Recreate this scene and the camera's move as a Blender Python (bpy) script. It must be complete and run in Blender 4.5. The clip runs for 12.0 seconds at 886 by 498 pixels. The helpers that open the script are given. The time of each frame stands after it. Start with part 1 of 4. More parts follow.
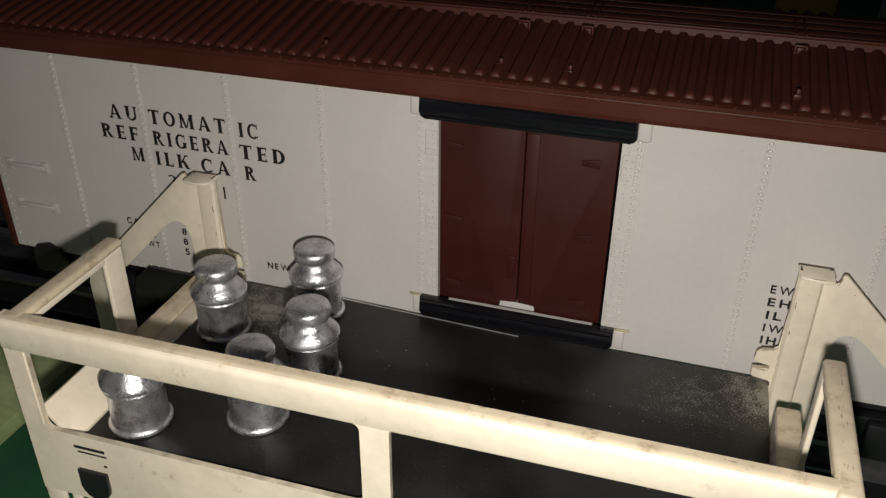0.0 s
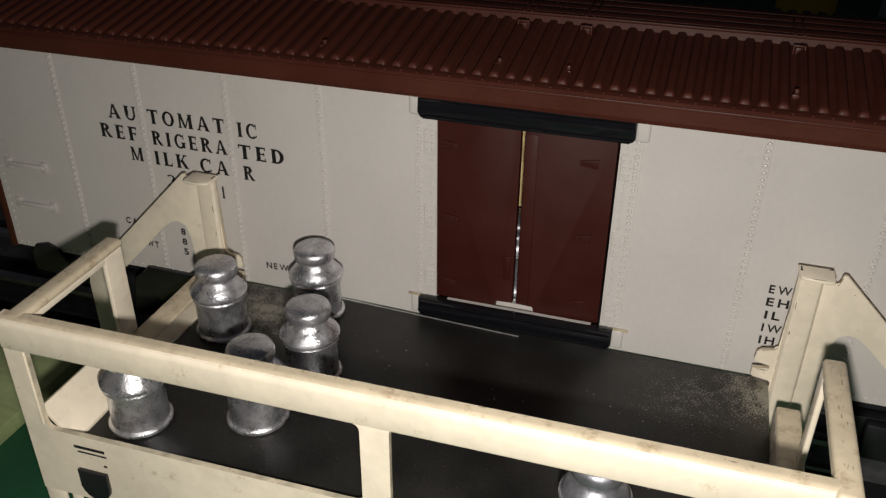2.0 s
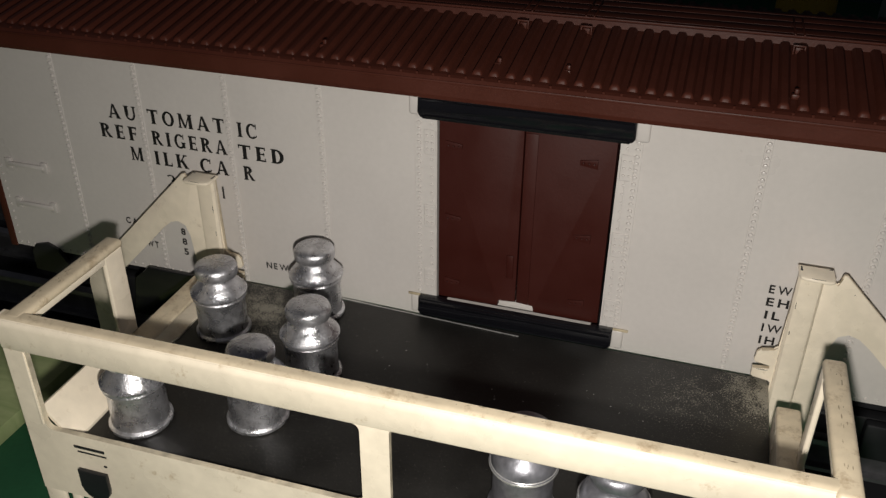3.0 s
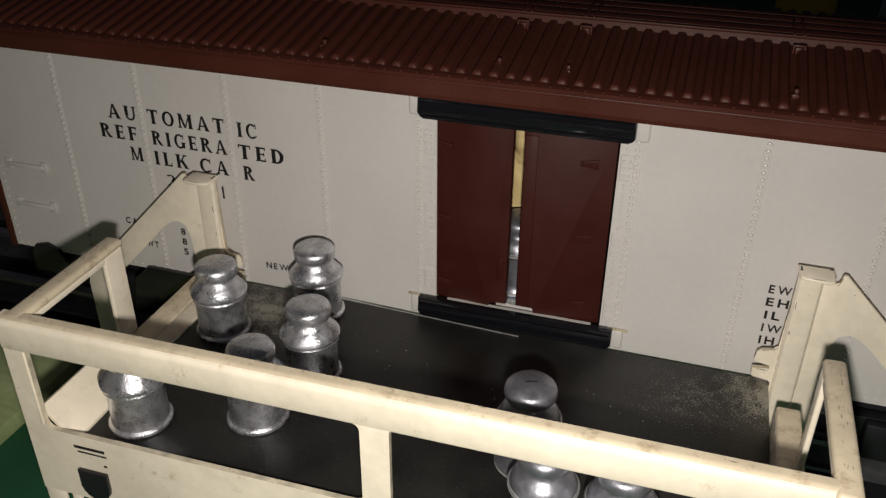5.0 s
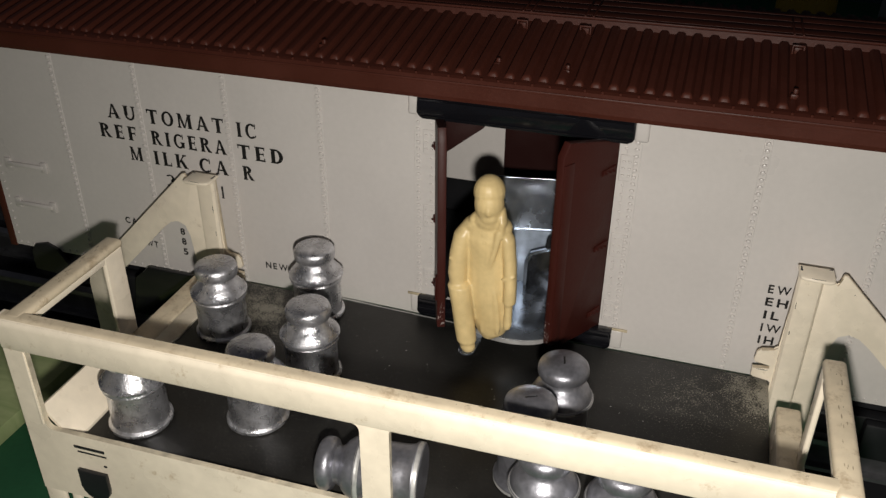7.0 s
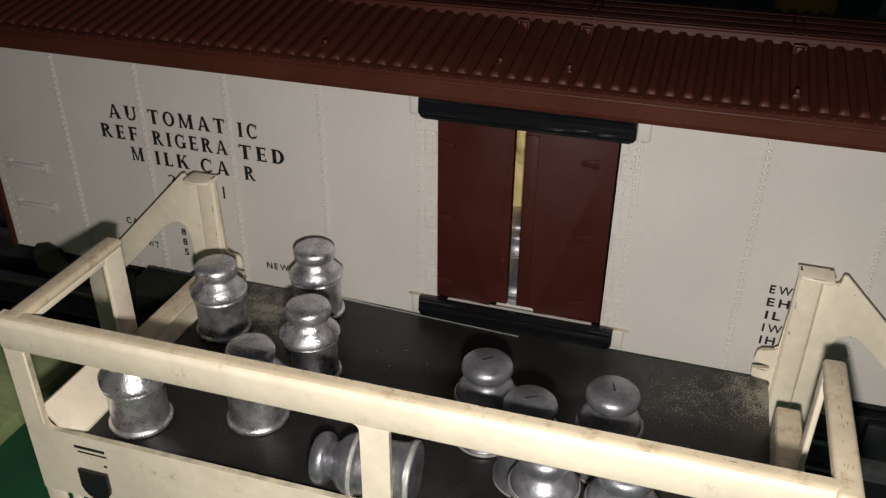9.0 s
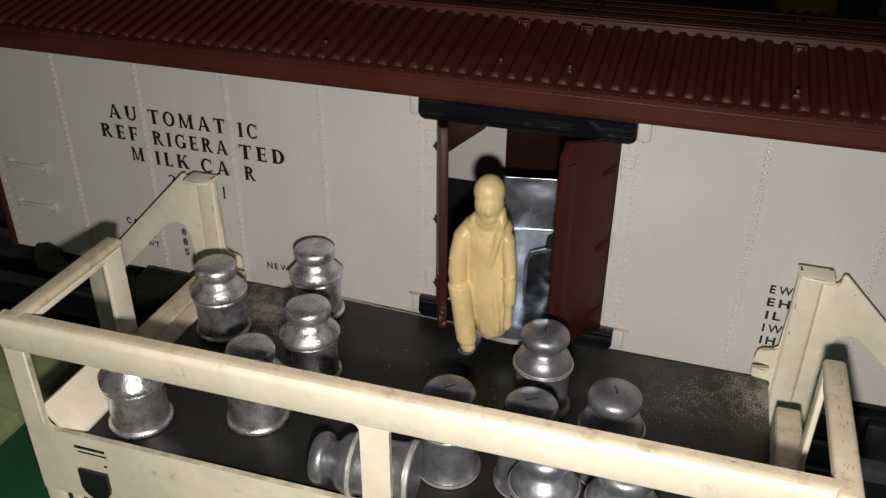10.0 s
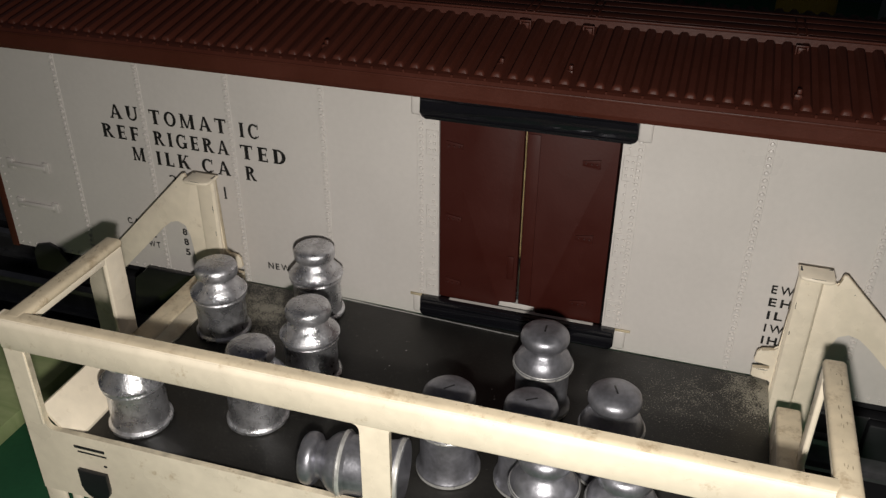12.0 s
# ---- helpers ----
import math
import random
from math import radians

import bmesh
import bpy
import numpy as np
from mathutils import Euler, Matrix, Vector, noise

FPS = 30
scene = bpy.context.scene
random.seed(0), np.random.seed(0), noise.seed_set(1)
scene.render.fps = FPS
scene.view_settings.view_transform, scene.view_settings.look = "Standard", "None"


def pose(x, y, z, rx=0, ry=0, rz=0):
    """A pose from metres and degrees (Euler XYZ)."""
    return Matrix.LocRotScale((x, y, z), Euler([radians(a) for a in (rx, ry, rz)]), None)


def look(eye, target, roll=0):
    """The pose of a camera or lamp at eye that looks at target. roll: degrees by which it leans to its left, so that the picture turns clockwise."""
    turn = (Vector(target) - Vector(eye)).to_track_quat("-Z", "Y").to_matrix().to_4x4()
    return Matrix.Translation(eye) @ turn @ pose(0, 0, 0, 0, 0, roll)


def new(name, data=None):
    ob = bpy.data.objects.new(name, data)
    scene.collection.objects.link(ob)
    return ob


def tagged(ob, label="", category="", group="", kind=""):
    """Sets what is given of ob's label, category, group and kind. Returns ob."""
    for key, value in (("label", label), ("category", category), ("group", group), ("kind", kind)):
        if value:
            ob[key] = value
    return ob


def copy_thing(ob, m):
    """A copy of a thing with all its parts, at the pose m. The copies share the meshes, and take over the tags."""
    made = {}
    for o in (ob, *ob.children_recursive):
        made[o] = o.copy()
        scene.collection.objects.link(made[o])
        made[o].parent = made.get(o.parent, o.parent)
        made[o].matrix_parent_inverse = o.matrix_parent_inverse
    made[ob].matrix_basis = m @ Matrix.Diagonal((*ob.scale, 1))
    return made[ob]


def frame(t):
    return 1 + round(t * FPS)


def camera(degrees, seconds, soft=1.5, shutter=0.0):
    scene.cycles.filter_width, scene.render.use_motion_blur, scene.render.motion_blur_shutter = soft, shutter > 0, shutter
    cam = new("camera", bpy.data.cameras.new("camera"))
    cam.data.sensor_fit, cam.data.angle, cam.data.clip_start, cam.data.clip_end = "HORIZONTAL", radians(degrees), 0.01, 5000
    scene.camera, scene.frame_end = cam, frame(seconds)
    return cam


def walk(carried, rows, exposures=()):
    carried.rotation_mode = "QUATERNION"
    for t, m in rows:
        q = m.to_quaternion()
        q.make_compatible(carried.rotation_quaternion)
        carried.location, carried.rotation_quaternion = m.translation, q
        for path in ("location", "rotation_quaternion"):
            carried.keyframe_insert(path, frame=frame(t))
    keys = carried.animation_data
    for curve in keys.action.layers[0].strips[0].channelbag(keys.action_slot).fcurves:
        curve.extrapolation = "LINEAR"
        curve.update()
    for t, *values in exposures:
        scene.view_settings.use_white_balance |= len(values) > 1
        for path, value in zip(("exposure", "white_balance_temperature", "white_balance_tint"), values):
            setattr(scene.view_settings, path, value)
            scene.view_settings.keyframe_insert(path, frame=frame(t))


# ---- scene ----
MM = 0.001
cam = camera(54.04, 12.0, soft=1.36, shutter=0.8)
CAM_POSE = Matrix(((0.953873, -0.157559, 0.255540, 0.027619), (0.300115, 0.479203, -0.824800, -0.137000), (0.007499, 0.863446, 0.504385, 0.097474), (0.000000, 0.000000, 0.000000, 1.000000)))
walk(cam, [(0.0, CAM_POSE), (12.0, CAM_POSE)])

# ---- light: the lamp beside the lens, and a dim dark room ----
world = bpy.data.worlds.new("room_dark")
scene.world = world
world.use_nodes = True
world.node_tree.nodes["Background"].inputs[0].default_value = (0.86, 0.86, 1.0, 1)
world.node_tree.nodes["Background"].inputs[1].default_value = 0.028
lamp_data = bpy.data.lights.new("phone_lamp", "AREA")
lamp_data.shape, lamp_data.size, lamp_data.spread = "DISK", 0.005, radians(160)
lamp_data.energy = 0.180
lamp_data.color = (1.0, 0.95, 0.88)
lamp = new("phone_lamp", lamp_data)
lamp.matrix_world = look((0.0295, -0.139, 0.0835), (0.003, -0.054, -0.020))
scene.view_settings.exposure = 0.0


# ---- materials ----
def mat(name, col, rough=0.5, metal=0.0, var=0.1, scale=60.0, bump=0.0, bscale=400.0, col2=None, spots=None, spec=0.5, coat=0.0, rvar=0.1):
    """A procedural surface: base colour mottled at two scales, roughness wear and fine relief. Scales are per metre."""
    m = bpy.data.materials.new(name)
    m.use_nodes = True
    t = m.node_tree
    n, l = t.nodes, t.links
    b = n["Principled BSDF"]
    co = n.new("ShaderNodeTexCoord")
    big = n.new("ShaderNodeTexNoise")
    big.inputs["Scale"].default_value, big.inputs["Detail"].default_value = scale, 6
    fine = n.new("ShaderNodeTexNoise")
    fine.inputs["Scale"].default_value, fine.inputs["Detail"].default_value = bscale, 4
    for k in (big, fine):
        l.new(co.outputs["Object"], k.inputs["Vector"])
    add = n.new("ShaderNodeMath")
    add.operation = "ADD"
    half = n.new("ShaderNodeMath")
    half.operation = "MULTIPLY"
    half.inputs[1].default_value = 0.5
    l.new(fine.outputs[0], half.inputs[0])
    l.new(big.outputs[0], add.inputs[0])
    l.new(half.outputs[0], add.inputs[1])
    ramp = n.new("ShaderNodeValToRGB")
    c2 = col2 or tuple(c * (1 - 2 * var) for c in col)
    ramp.color_ramp.elements[0].position, ramp.color_ramp.elements[1].position = 0.5, 1.0
    ramp.color_ramp.elements[0].color = (*c2, 1)
    ramp.color_ramp.elements[1].color = (*col, 1)
    l.new(add.outputs[0], ramp.inputs[0])
    out = ramp.outputs[0]
    if spots:
        scol, sscale, lo, hi = spots
        sp = n.new("ShaderNodeTexNoise")
        sp.inputs["Scale"].default_value, sp.inputs["Detail"].default_value, sp.inputs["Roughness"].default_value = sscale, 8, 0.75
        l.new(co.outputs["Object"], sp.inputs["Vector"])
        sr = n.new("ShaderNodeMapRange")
        sr.inputs[1].default_value, sr.inputs[2].default_value = lo, hi
        l.new(sp.outputs[0], sr.inputs[0])
        mx = n.new("ShaderNodeMix")
        mx.data_type = "RGBA"
        mx.inputs[7].default_value = (*scol, 1)
        l.new(sr.outputs[0], mx.inputs[0])
        l.new(out, mx.inputs[6])
        out = mx.outputs[2]
    l.new(out, b.inputs["Base Color"])
    rr = n.new("ShaderNodeMapRange")
    rr.inputs[1].default_value, rr.inputs[2].default_value = 0.3, 0.7
    rr.inputs[3].default_value, rr.inputs[4].default_value = max(0.02, rough - rvar), min(1, rough + rvar)
    l.new(big.outputs[0], rr.inputs[0])
    l.new(rr.outputs[0], b.inputs["Roughness"])
    b.inputs["Metallic"].default_value = metal
    b.inputs["Specular IOR Level"].default_value = spec
    b.inputs["Coat Weight"].default_value = coat
    if bump:
        bp = n.new("ShaderNodeBump")
        bp.inputs["Strength"].default_value, bp.inputs["Distance"].default_value = bump, 0.0002
        l.new(fine.outputs[0], bp.inputs["Height"])
        l.new(bp.outputs[0], b.inputs["Normal"])
    return m


M_SIDE = mat("side_plastic", (0.611, 0.577, 0.547), 0.36, var=0.05, scale=40, bump=0.06, bscale=900)
M_ROOF = mat("brown_plastic", (0.076, 0.0205, 0.0125), 0.48, var=0.14, scale=90, bump=0.15, bscale=1500, spots=((0.16, 0.08, 0.06), 900, 0.72, 0.85), spec=0.22)
M_DOOR = mat("door_plastic", (0.045, 0.0092, 0.0064), 0.50, var=0.08, scale=120, bump=0.1, bscale=1500, spots=((0.14, 0.06, 0.05), 700, 0.76, 0.88), spec=0.22)
# darker than the door plastic: the interior's shade is put into this colour
M_INNER_SHADED = mat("shaded_inner_plastic", (0.026, 0.008, 0.007), 0.42, var=0.1, scale=90, bump=0.1, bscale=1500)
M_BLACK = mat("black_plastic", (0.007, 0.007, 0.009), 0.13, var=0.1, scale=90, rvar=0.05, bump=0.03, bscale=1200)
M_DARK = mat("black_frame", (0.016, 0.016, 0.018), 0.4, var=0.2, scale=90, bump=0.15)
M_INK = mat("black_ink", (0.007, 0.0065, 0.0065), 0.6, var=0.1)
M_CREAM = mat("cream_paint", (0.90, 0.80, 0.640), 0.30, var=0.1, scale=90, bump=0.15, bscale=500, spots=((0.42, 0.31, 0.18), 330, 0.60, 0.80))
M_CREAM_WORN = mat("cream_paint_worn", (0.72, 0.61, 0.44), 0.42, var=0.12, scale=120, bump=0.2, bscale=600, spots=((0.30, 0.21, 0.12), 260, 0.53, 0.74))
M_CAN_OLD = mat("hammered_can", (0.78, 0.78, 0.82), 0.30, metal=0.86, var=0.25, scale=500, bump=0.5, bscale=3000, rvar=0.12)
M_CAN = mat("satin_can", (0.34, 0.34, 0.375), 0.40, metal=0.78, var=0.2, scale=330, bump=0.22, bscale=1300, rvar=0.1)
M_RIM = mat("worn_can_rim", (0.72, 0.71, 0.69), 0.36, metal=0.55, var=0.2, scale=500, bump=0.2, bscale=900)
M_FIG = mat("cream_figure", (0.76, 0.58, 0.28), 0.40, var=0.14, scale=160, bump=0.3, bscale=600, spots=((0.42, 0.28, 0.11), 230, 0.60, 0.82))
M_STEEL = mat("bright_steel", (0.66, 0.73, 0.84), 0.22, metal=0.92, var=0.3, scale=140, bump=0.05, bscale=500, rvar=0.16)
M_MIRROR = mat("tarnished_mirror_steel", (0.34, 0.36, 0.40), 0.16, metal=0.95, var=0.35, scale=220, bump=0.05, bscale=500, rvar=0.1)
# pale blue that stands in for the bright reflection low on the upright steel
M_REFLECTION = mat("steel_reflection", (0.46, 0.54, 0.66), 0.36, metal=0.35, var=0.3, scale=130, bump=0.05, bscale=500)
M_FELT = mat("green_table", (0.008, 0.084, 0.031), 0.8, var=0.15, scale=30, bump=0.2, bscale=900)
M_BOARD = mat("pale_green_board", (0.46, 0.53, 0.26), 0.6, var=0.16, scale=70, bump=0.1, bscale=300)


def grain(m, dark):
    """Streaks of wood grain along x, laid over a material's base colour."""
    n, l = m.node_tree.nodes, m.node_tree.links
    b = n["Principled BSDF"]
    base = b.inputs["Base Color"].links[0].from_socket
    co, mp, nz = n.new("ShaderNodeTexCoord"), n.new("ShaderNodeMapping"), n.new("ShaderNodeTexNoise")
    mp.inputs["Scale"].default_value = (14, 190, 60)
    mp.inputs["Rotation"].default_value = (0, 0, 0.12)
    nz.inputs["Scale"].default_value, nz.inputs["Detail"].default_value, nz.inputs["Distortion"].default_value = 1.0, 5, 0.6
    l.new(co.outputs["Object"], mp.inputs["Vector"])
    l.new(mp.outputs[0], nz.inputs["Vector"])
    mr = n.new("ShaderNodeMapRange")
    mr.inputs[1].default_value, mr.inputs[2].default_value, mr.inputs[4].default_value = 0.45, 0.68, 0.8
    l.new(nz.outputs[0], mr.inputs[0])
    mx = n.new("ShaderNodeMix")
    mx.data_type = "RGBA"
    mx.inputs[7].default_value = (*dark, 1)
    l.new(mr.outputs[0], mx.inputs[0])
    l.new(base, mx.inputs[6])
    l.new(mx.outputs[2], b.inputs["Base Color"])


grain(M_BOARD, (0.24, 0.33, 0.13))
M_WALL = mat("room_paint", (0.05, 0.10, 0.11), 0.8, var=0.1, scale=3)
M_RAIL = mat("rail_steel", (0.30, 0.30, 0.31), 0.35, metal=0.9, var=0.2, scale=100, bump=0.1)
M_EDGE = mat("soiled_edge", (0.74, 0.65, 0.49), 0.5, var=0.3, scale=300, spots=((0.25, 0.18, 0.10), 300, 0.58, 0.7))
M_SOIL = mat("brown_soil", (0.60, 0.48, 0.33), 0.6, var=0.4, scale=500)
M_RUST = mat("amber_stain", (0.52, 0.44, 0.30), 0.6, var=0.2, scale=400)


def deck_material():
    """Black paint, rubbed to grey metal in two patches and flecked with scratches."""
    m = mat("deck_black_paint", (0.018, 0.017, 0.0155), 0.46, var=0.35, scale=70, bump=0.12, bscale=1800, spec=0.36)
    t = m.node_tree
    n, l = t.nodes, t.links
    b = n["Principled BSDF"]
    base = b.inputs["Base Color"].links[0].from_socket
    co = n.new("ShaderNodeTexCoord")
    total = None
    for c, r, amount in (((0.047, -0.0075, 0), 0.014, 0.31), ((0.034, -0.013, 0), 0.018, 0.14), ((-0.0478, -0.0105, 0), 0.021, 0.26), ((-0.008, -0.022, 0), 0.030, 0.05), ((-0.035, -0.040, 0), 0.034, 0.06)):
        d = n.new("ShaderNodeVectorMath")
        d.operation = "DISTANCE"
        d.inputs[1].default_value = c
        l.new(co.outputs["Object"], d.inputs[0])
        mr = n.new("ShaderNodeMapRange")
        mr.inputs[1].default_value, mr.inputs[2].default_value = 0, r
        mr.inputs[3].default_value, mr.inputs[4].default_value = amount, 0
        l.new(d.outputs["Value"], mr.inputs[0])
        if total is None:
            total = mr.outputs[0]
        else:
            a = n.new("ShaderNodeMath")
            a.operation = "MAXIMUM"
            l.new(total, a.inputs[0])
            l.new(mr.outputs[0], a.inputs[1])
            total = a.outputs[0]
    g = n.new("ShaderNodeTexNoise")
    g.inputs["Scale"].default_value, g.inputs["Detail"].default_value, g.inputs["Roughness"].default_value = 3300, 7, 0.74
    l.new(co.outputs["Object"], g.inputs["Vector"])
    uneven = n.new("ShaderNodeTexNoise")
    uneven.inputs["Scale"].default_value, uneven.inputs["Detail"].default_value = 420, 5
    l.new(co.outputs["Object"], uneven.inputs["Vector"])
    ur = n.new("ShaderNodeMapRange")
    ur.inputs[1].default_value, ur.inputs[2].default_value = 0.40, 0.66
    ur.inputs[3].default_value, ur.inputs[4].default_value = 0.62, 1.12
    l.new(uneven.outputs[0], ur.inputs[0])
    um = n.new("ShaderNodeMath")
    um.operation = "MULTIPLY"
    l.new(total, um.inputs[0])
    l.new(ur.outputs[0], um.inputs[1])
    total = um.outputs[0]
    a = n.new("ShaderNodeMath")
    a.operation = "ADD"
    l.new(total, a.inputs[0])
    l.new(g.outputs[0], a.inputs[1])
    st = n.new("ShaderNodeMapRange")
    st.inputs[1].default_value, st.inputs[2].default_value = 0.645, 0.70
    l.new(a.outputs[0], st.inputs[0])
    mx = n.new("ShaderNodeMix")
    mx.data_type = "RGBA"
    mx.inputs[7].default_value = (0.30, 0.28, 0.23, 1)
    l.new(st.outputs[0], mx.inputs[0])
    l.new(base, mx.inputs[6])
    l.new(mx.outputs[2], b.inputs["Base Color"])
    return m


M_DECK = deck_material()


# ---- building helpers (bmesh in millimetres) ----
def finish(bm, name, material, parent=None, label="", smooth=True, loc=None):
    bmesh.ops.scale(bm, vec=(MM, MM, MM), verts=bm.verts)
    bmesh.ops.recalc_face_normals(bm, faces=bm.faces)
    me = bpy.data.meshes.new(name)
    bm.to_mesh(me)
    bm.free()
    me.materials.append(material)
    if smooth:
        me.shade_smooth()
        me.set_sharp_from_angle(angle=radians(35))
    ob = new(name, me)
    if parent is not None:
        ob.parent = parent
    if label:
        ob["label"] = label
    return ob


def soil_edges(ob, material):
    """The cut edges of a pressed sheet, where the paint is dirty."""
    ob.data.materials.append(material)
    for f in ob.data.polygons:
        if abs(f.normal.y) < 0.3:
            f.material_index = 1


def part(name, bm, material, parent, label="", smooth=True):
    """One mesh as a part under its thing, or under a part of it."""
    return finish(bm, name, material, parent, label, smooth)


def box(bm, x0, x1, y0, y1, z0, z1, bev=0.0, seg=2):
    r = bmesh.ops.create_cube(bm, size=1)
    for v in r["verts"]:
        v.co = Vector((x0 + (v.co.x + 0.5) * (x1 - x0), y0 + (v.co.y + 0.5) * (y1 - y0), z0 + (v.co.z + 0.5) * (z1 - z0)))
    if bev:
        es = list({e for v in r["verts"] for e in v.link_edges})
        bmesh.ops.bevel(bm, geom=es, offset=bev, segments=seg, affect="EDGES", profile=0.5)
    return bm


def prism(bm, pts, lo, hi, axis="y", bev=0.0):
    """A polygon drawn in the plane across the axis, drawn out from lo to hi along it."""
    def at(u, w, d):
        return {"y": (u, d, w), "x": (d, u, w), "z": (u, w, d)}[axis]
    a = [bm.verts.new(at(u, w, lo)) for u, w in pts]
    b = [bm.verts.new(at(u, w, hi)) for u, w in pts]
    fs = [bm.faces.new(a), bm.faces.new(b[::-1])]
    k = len(pts)
    for i in range(k):
        bm.faces.new((a[i], b[i], b[(i + 1) % k], a[(i + 1) % k]))
    if bev:
        es = list({e for f in fs for e in f.edges})
        bmesh.ops.bevel(bm, geom=es, offset=bev, segments=2, affect="EDGES", profile=0.5)
    return bm


def lathe(bm, prof, seg=40, m=None):
    rings = []
    for r, z in prof:
        if r < 1e-6:
            rings.append([bm.verts.new((0, 0, z))])
        else:
            rings.append([bm.verts.new((r * math.cos(2 * math.pi * i / seg), r * math.sin(2 * math.pi * i / seg), z)) for i in range(seg)])
    for a, b in zip(rings, rings[1:]):
        for i in range(seg):
            j = (i + 1) % seg
            if len(a) == 1 and len(b) == 1:
                continue
            if len(a) == 1:
                bm.faces.new((a[0], b[i], b[j]))
            elif len(b) == 1:
                bm.faces.new((a[i], a[j], b[0]))
            else:
                bm.faces.new((a[i], a[j], b[j], b[i]))
    if m is not None:
        bmesh.ops.transform(bm, matrix=m, verts=[v for r in rings for v in r])
    return bm


def sheet(bm, loops, y0, y1):
    """An upright sheet between y0 and y1: the first outline is its edge, the others are openings through it."""
    es = []
    for lp in loops:
        vs = [bm.verts.new((u, y0, v)) for u, v in lp]
        es += [bm.edges.new((vs[i], vs[(i + 1) % len(vs)])) for i in range(len(vs))]
    bmesh.ops.triangle_fill(bm, edges=es, use_beauty=True)
    ext = bmesh.ops.extrude_face_region(bm, geom=list(bm.faces))
    bmesh.ops.translate(bm, vec=(0, y1 - y0, 0), verts=[g for g in ext["geom"] if isinstance(g, bmesh.types.BMVert)])
    return bm


def arc(cx, cy, r, a0, a1, n=6):
    return [(cx + r * math.cos(radians(a0 + (a1 - a0) * i / n)), cy + r * math.sin(radians(a0 + (a1 - a0) * i / n))) for i in range(n + 1)]


def rivet(bm, x, y, z, r=0.37, h=0.40, out=(0, -1, 0)):
    """A low domed rivet head, standing out from the wall."""
    o = Vector(out)
    u = o.orthogonal().normalized()
    w = o.cross(u)
    c = Vector((x, y, z))
    rings = []
    for rr, hh in ((r, -0.05), (r * 0.75, h * 0.7)):
        rings.append([bm.verts.new(c + o * hh + (u * math.cos(k * math.pi / 4) + w * math.sin(k * math.pi / 4)) * rr) for k in range(8)])
    top = bm.verts.new(c + o * h)
    for k in range(8):
        j = (k + 1) % 8
        bm.faces.new((rings[0][k], rings[0][j], rings[1][j], rings[1][k]))
        bm.faces.new((rings[1][k], rings[1][j], top))


def bar(x0, z0, x1, z1, w0, w1=None):
    """A stroke from foot to head, cut level at both ends."""
    w1 = w0 if w1 is None else w1
    return [(x0 - w0 / 2, z0), (x0 + w0 / 2, z0), (x1 + w1 / 2, z1), (x1 - w1 / 2, z1)]


def foot(x, z, half=0.2, up=1):
    """A bracketed serif under a stem, or over it."""
    return [(x - half, z), (x + half, z), (x + half, z + up * 0.05), (x + half * 0.55, z + up * 0.09), (x - half * 0.55, z + up * 0.09), (x - half, z + up * 0.05)]


def bow(cx, cz, rx, rz, a0, a1, tx, tz, n=16):
    """A curved stroke, thick at the sides and thin at top and bottom, as a row of quads."""
    out = []
    for k in range(n):
        u, v = radians(a0 + (a1 - a0) * k / n), radians(a0 + (a1 - a0) * (k + 1) / n)
        out.append([(cx + rx * math.cos(u), cz + rz * math.sin(u)), (cx + rx * math.cos(v), cz + rz * math.sin(v)),
                    (cx + (rx - tx) * math.cos(v), cz + (rz - tz) * math.sin(v)), (cx + (rx - tx) * math.cos(u), cz + (rz - tz) * math.sin(u))])
    return out


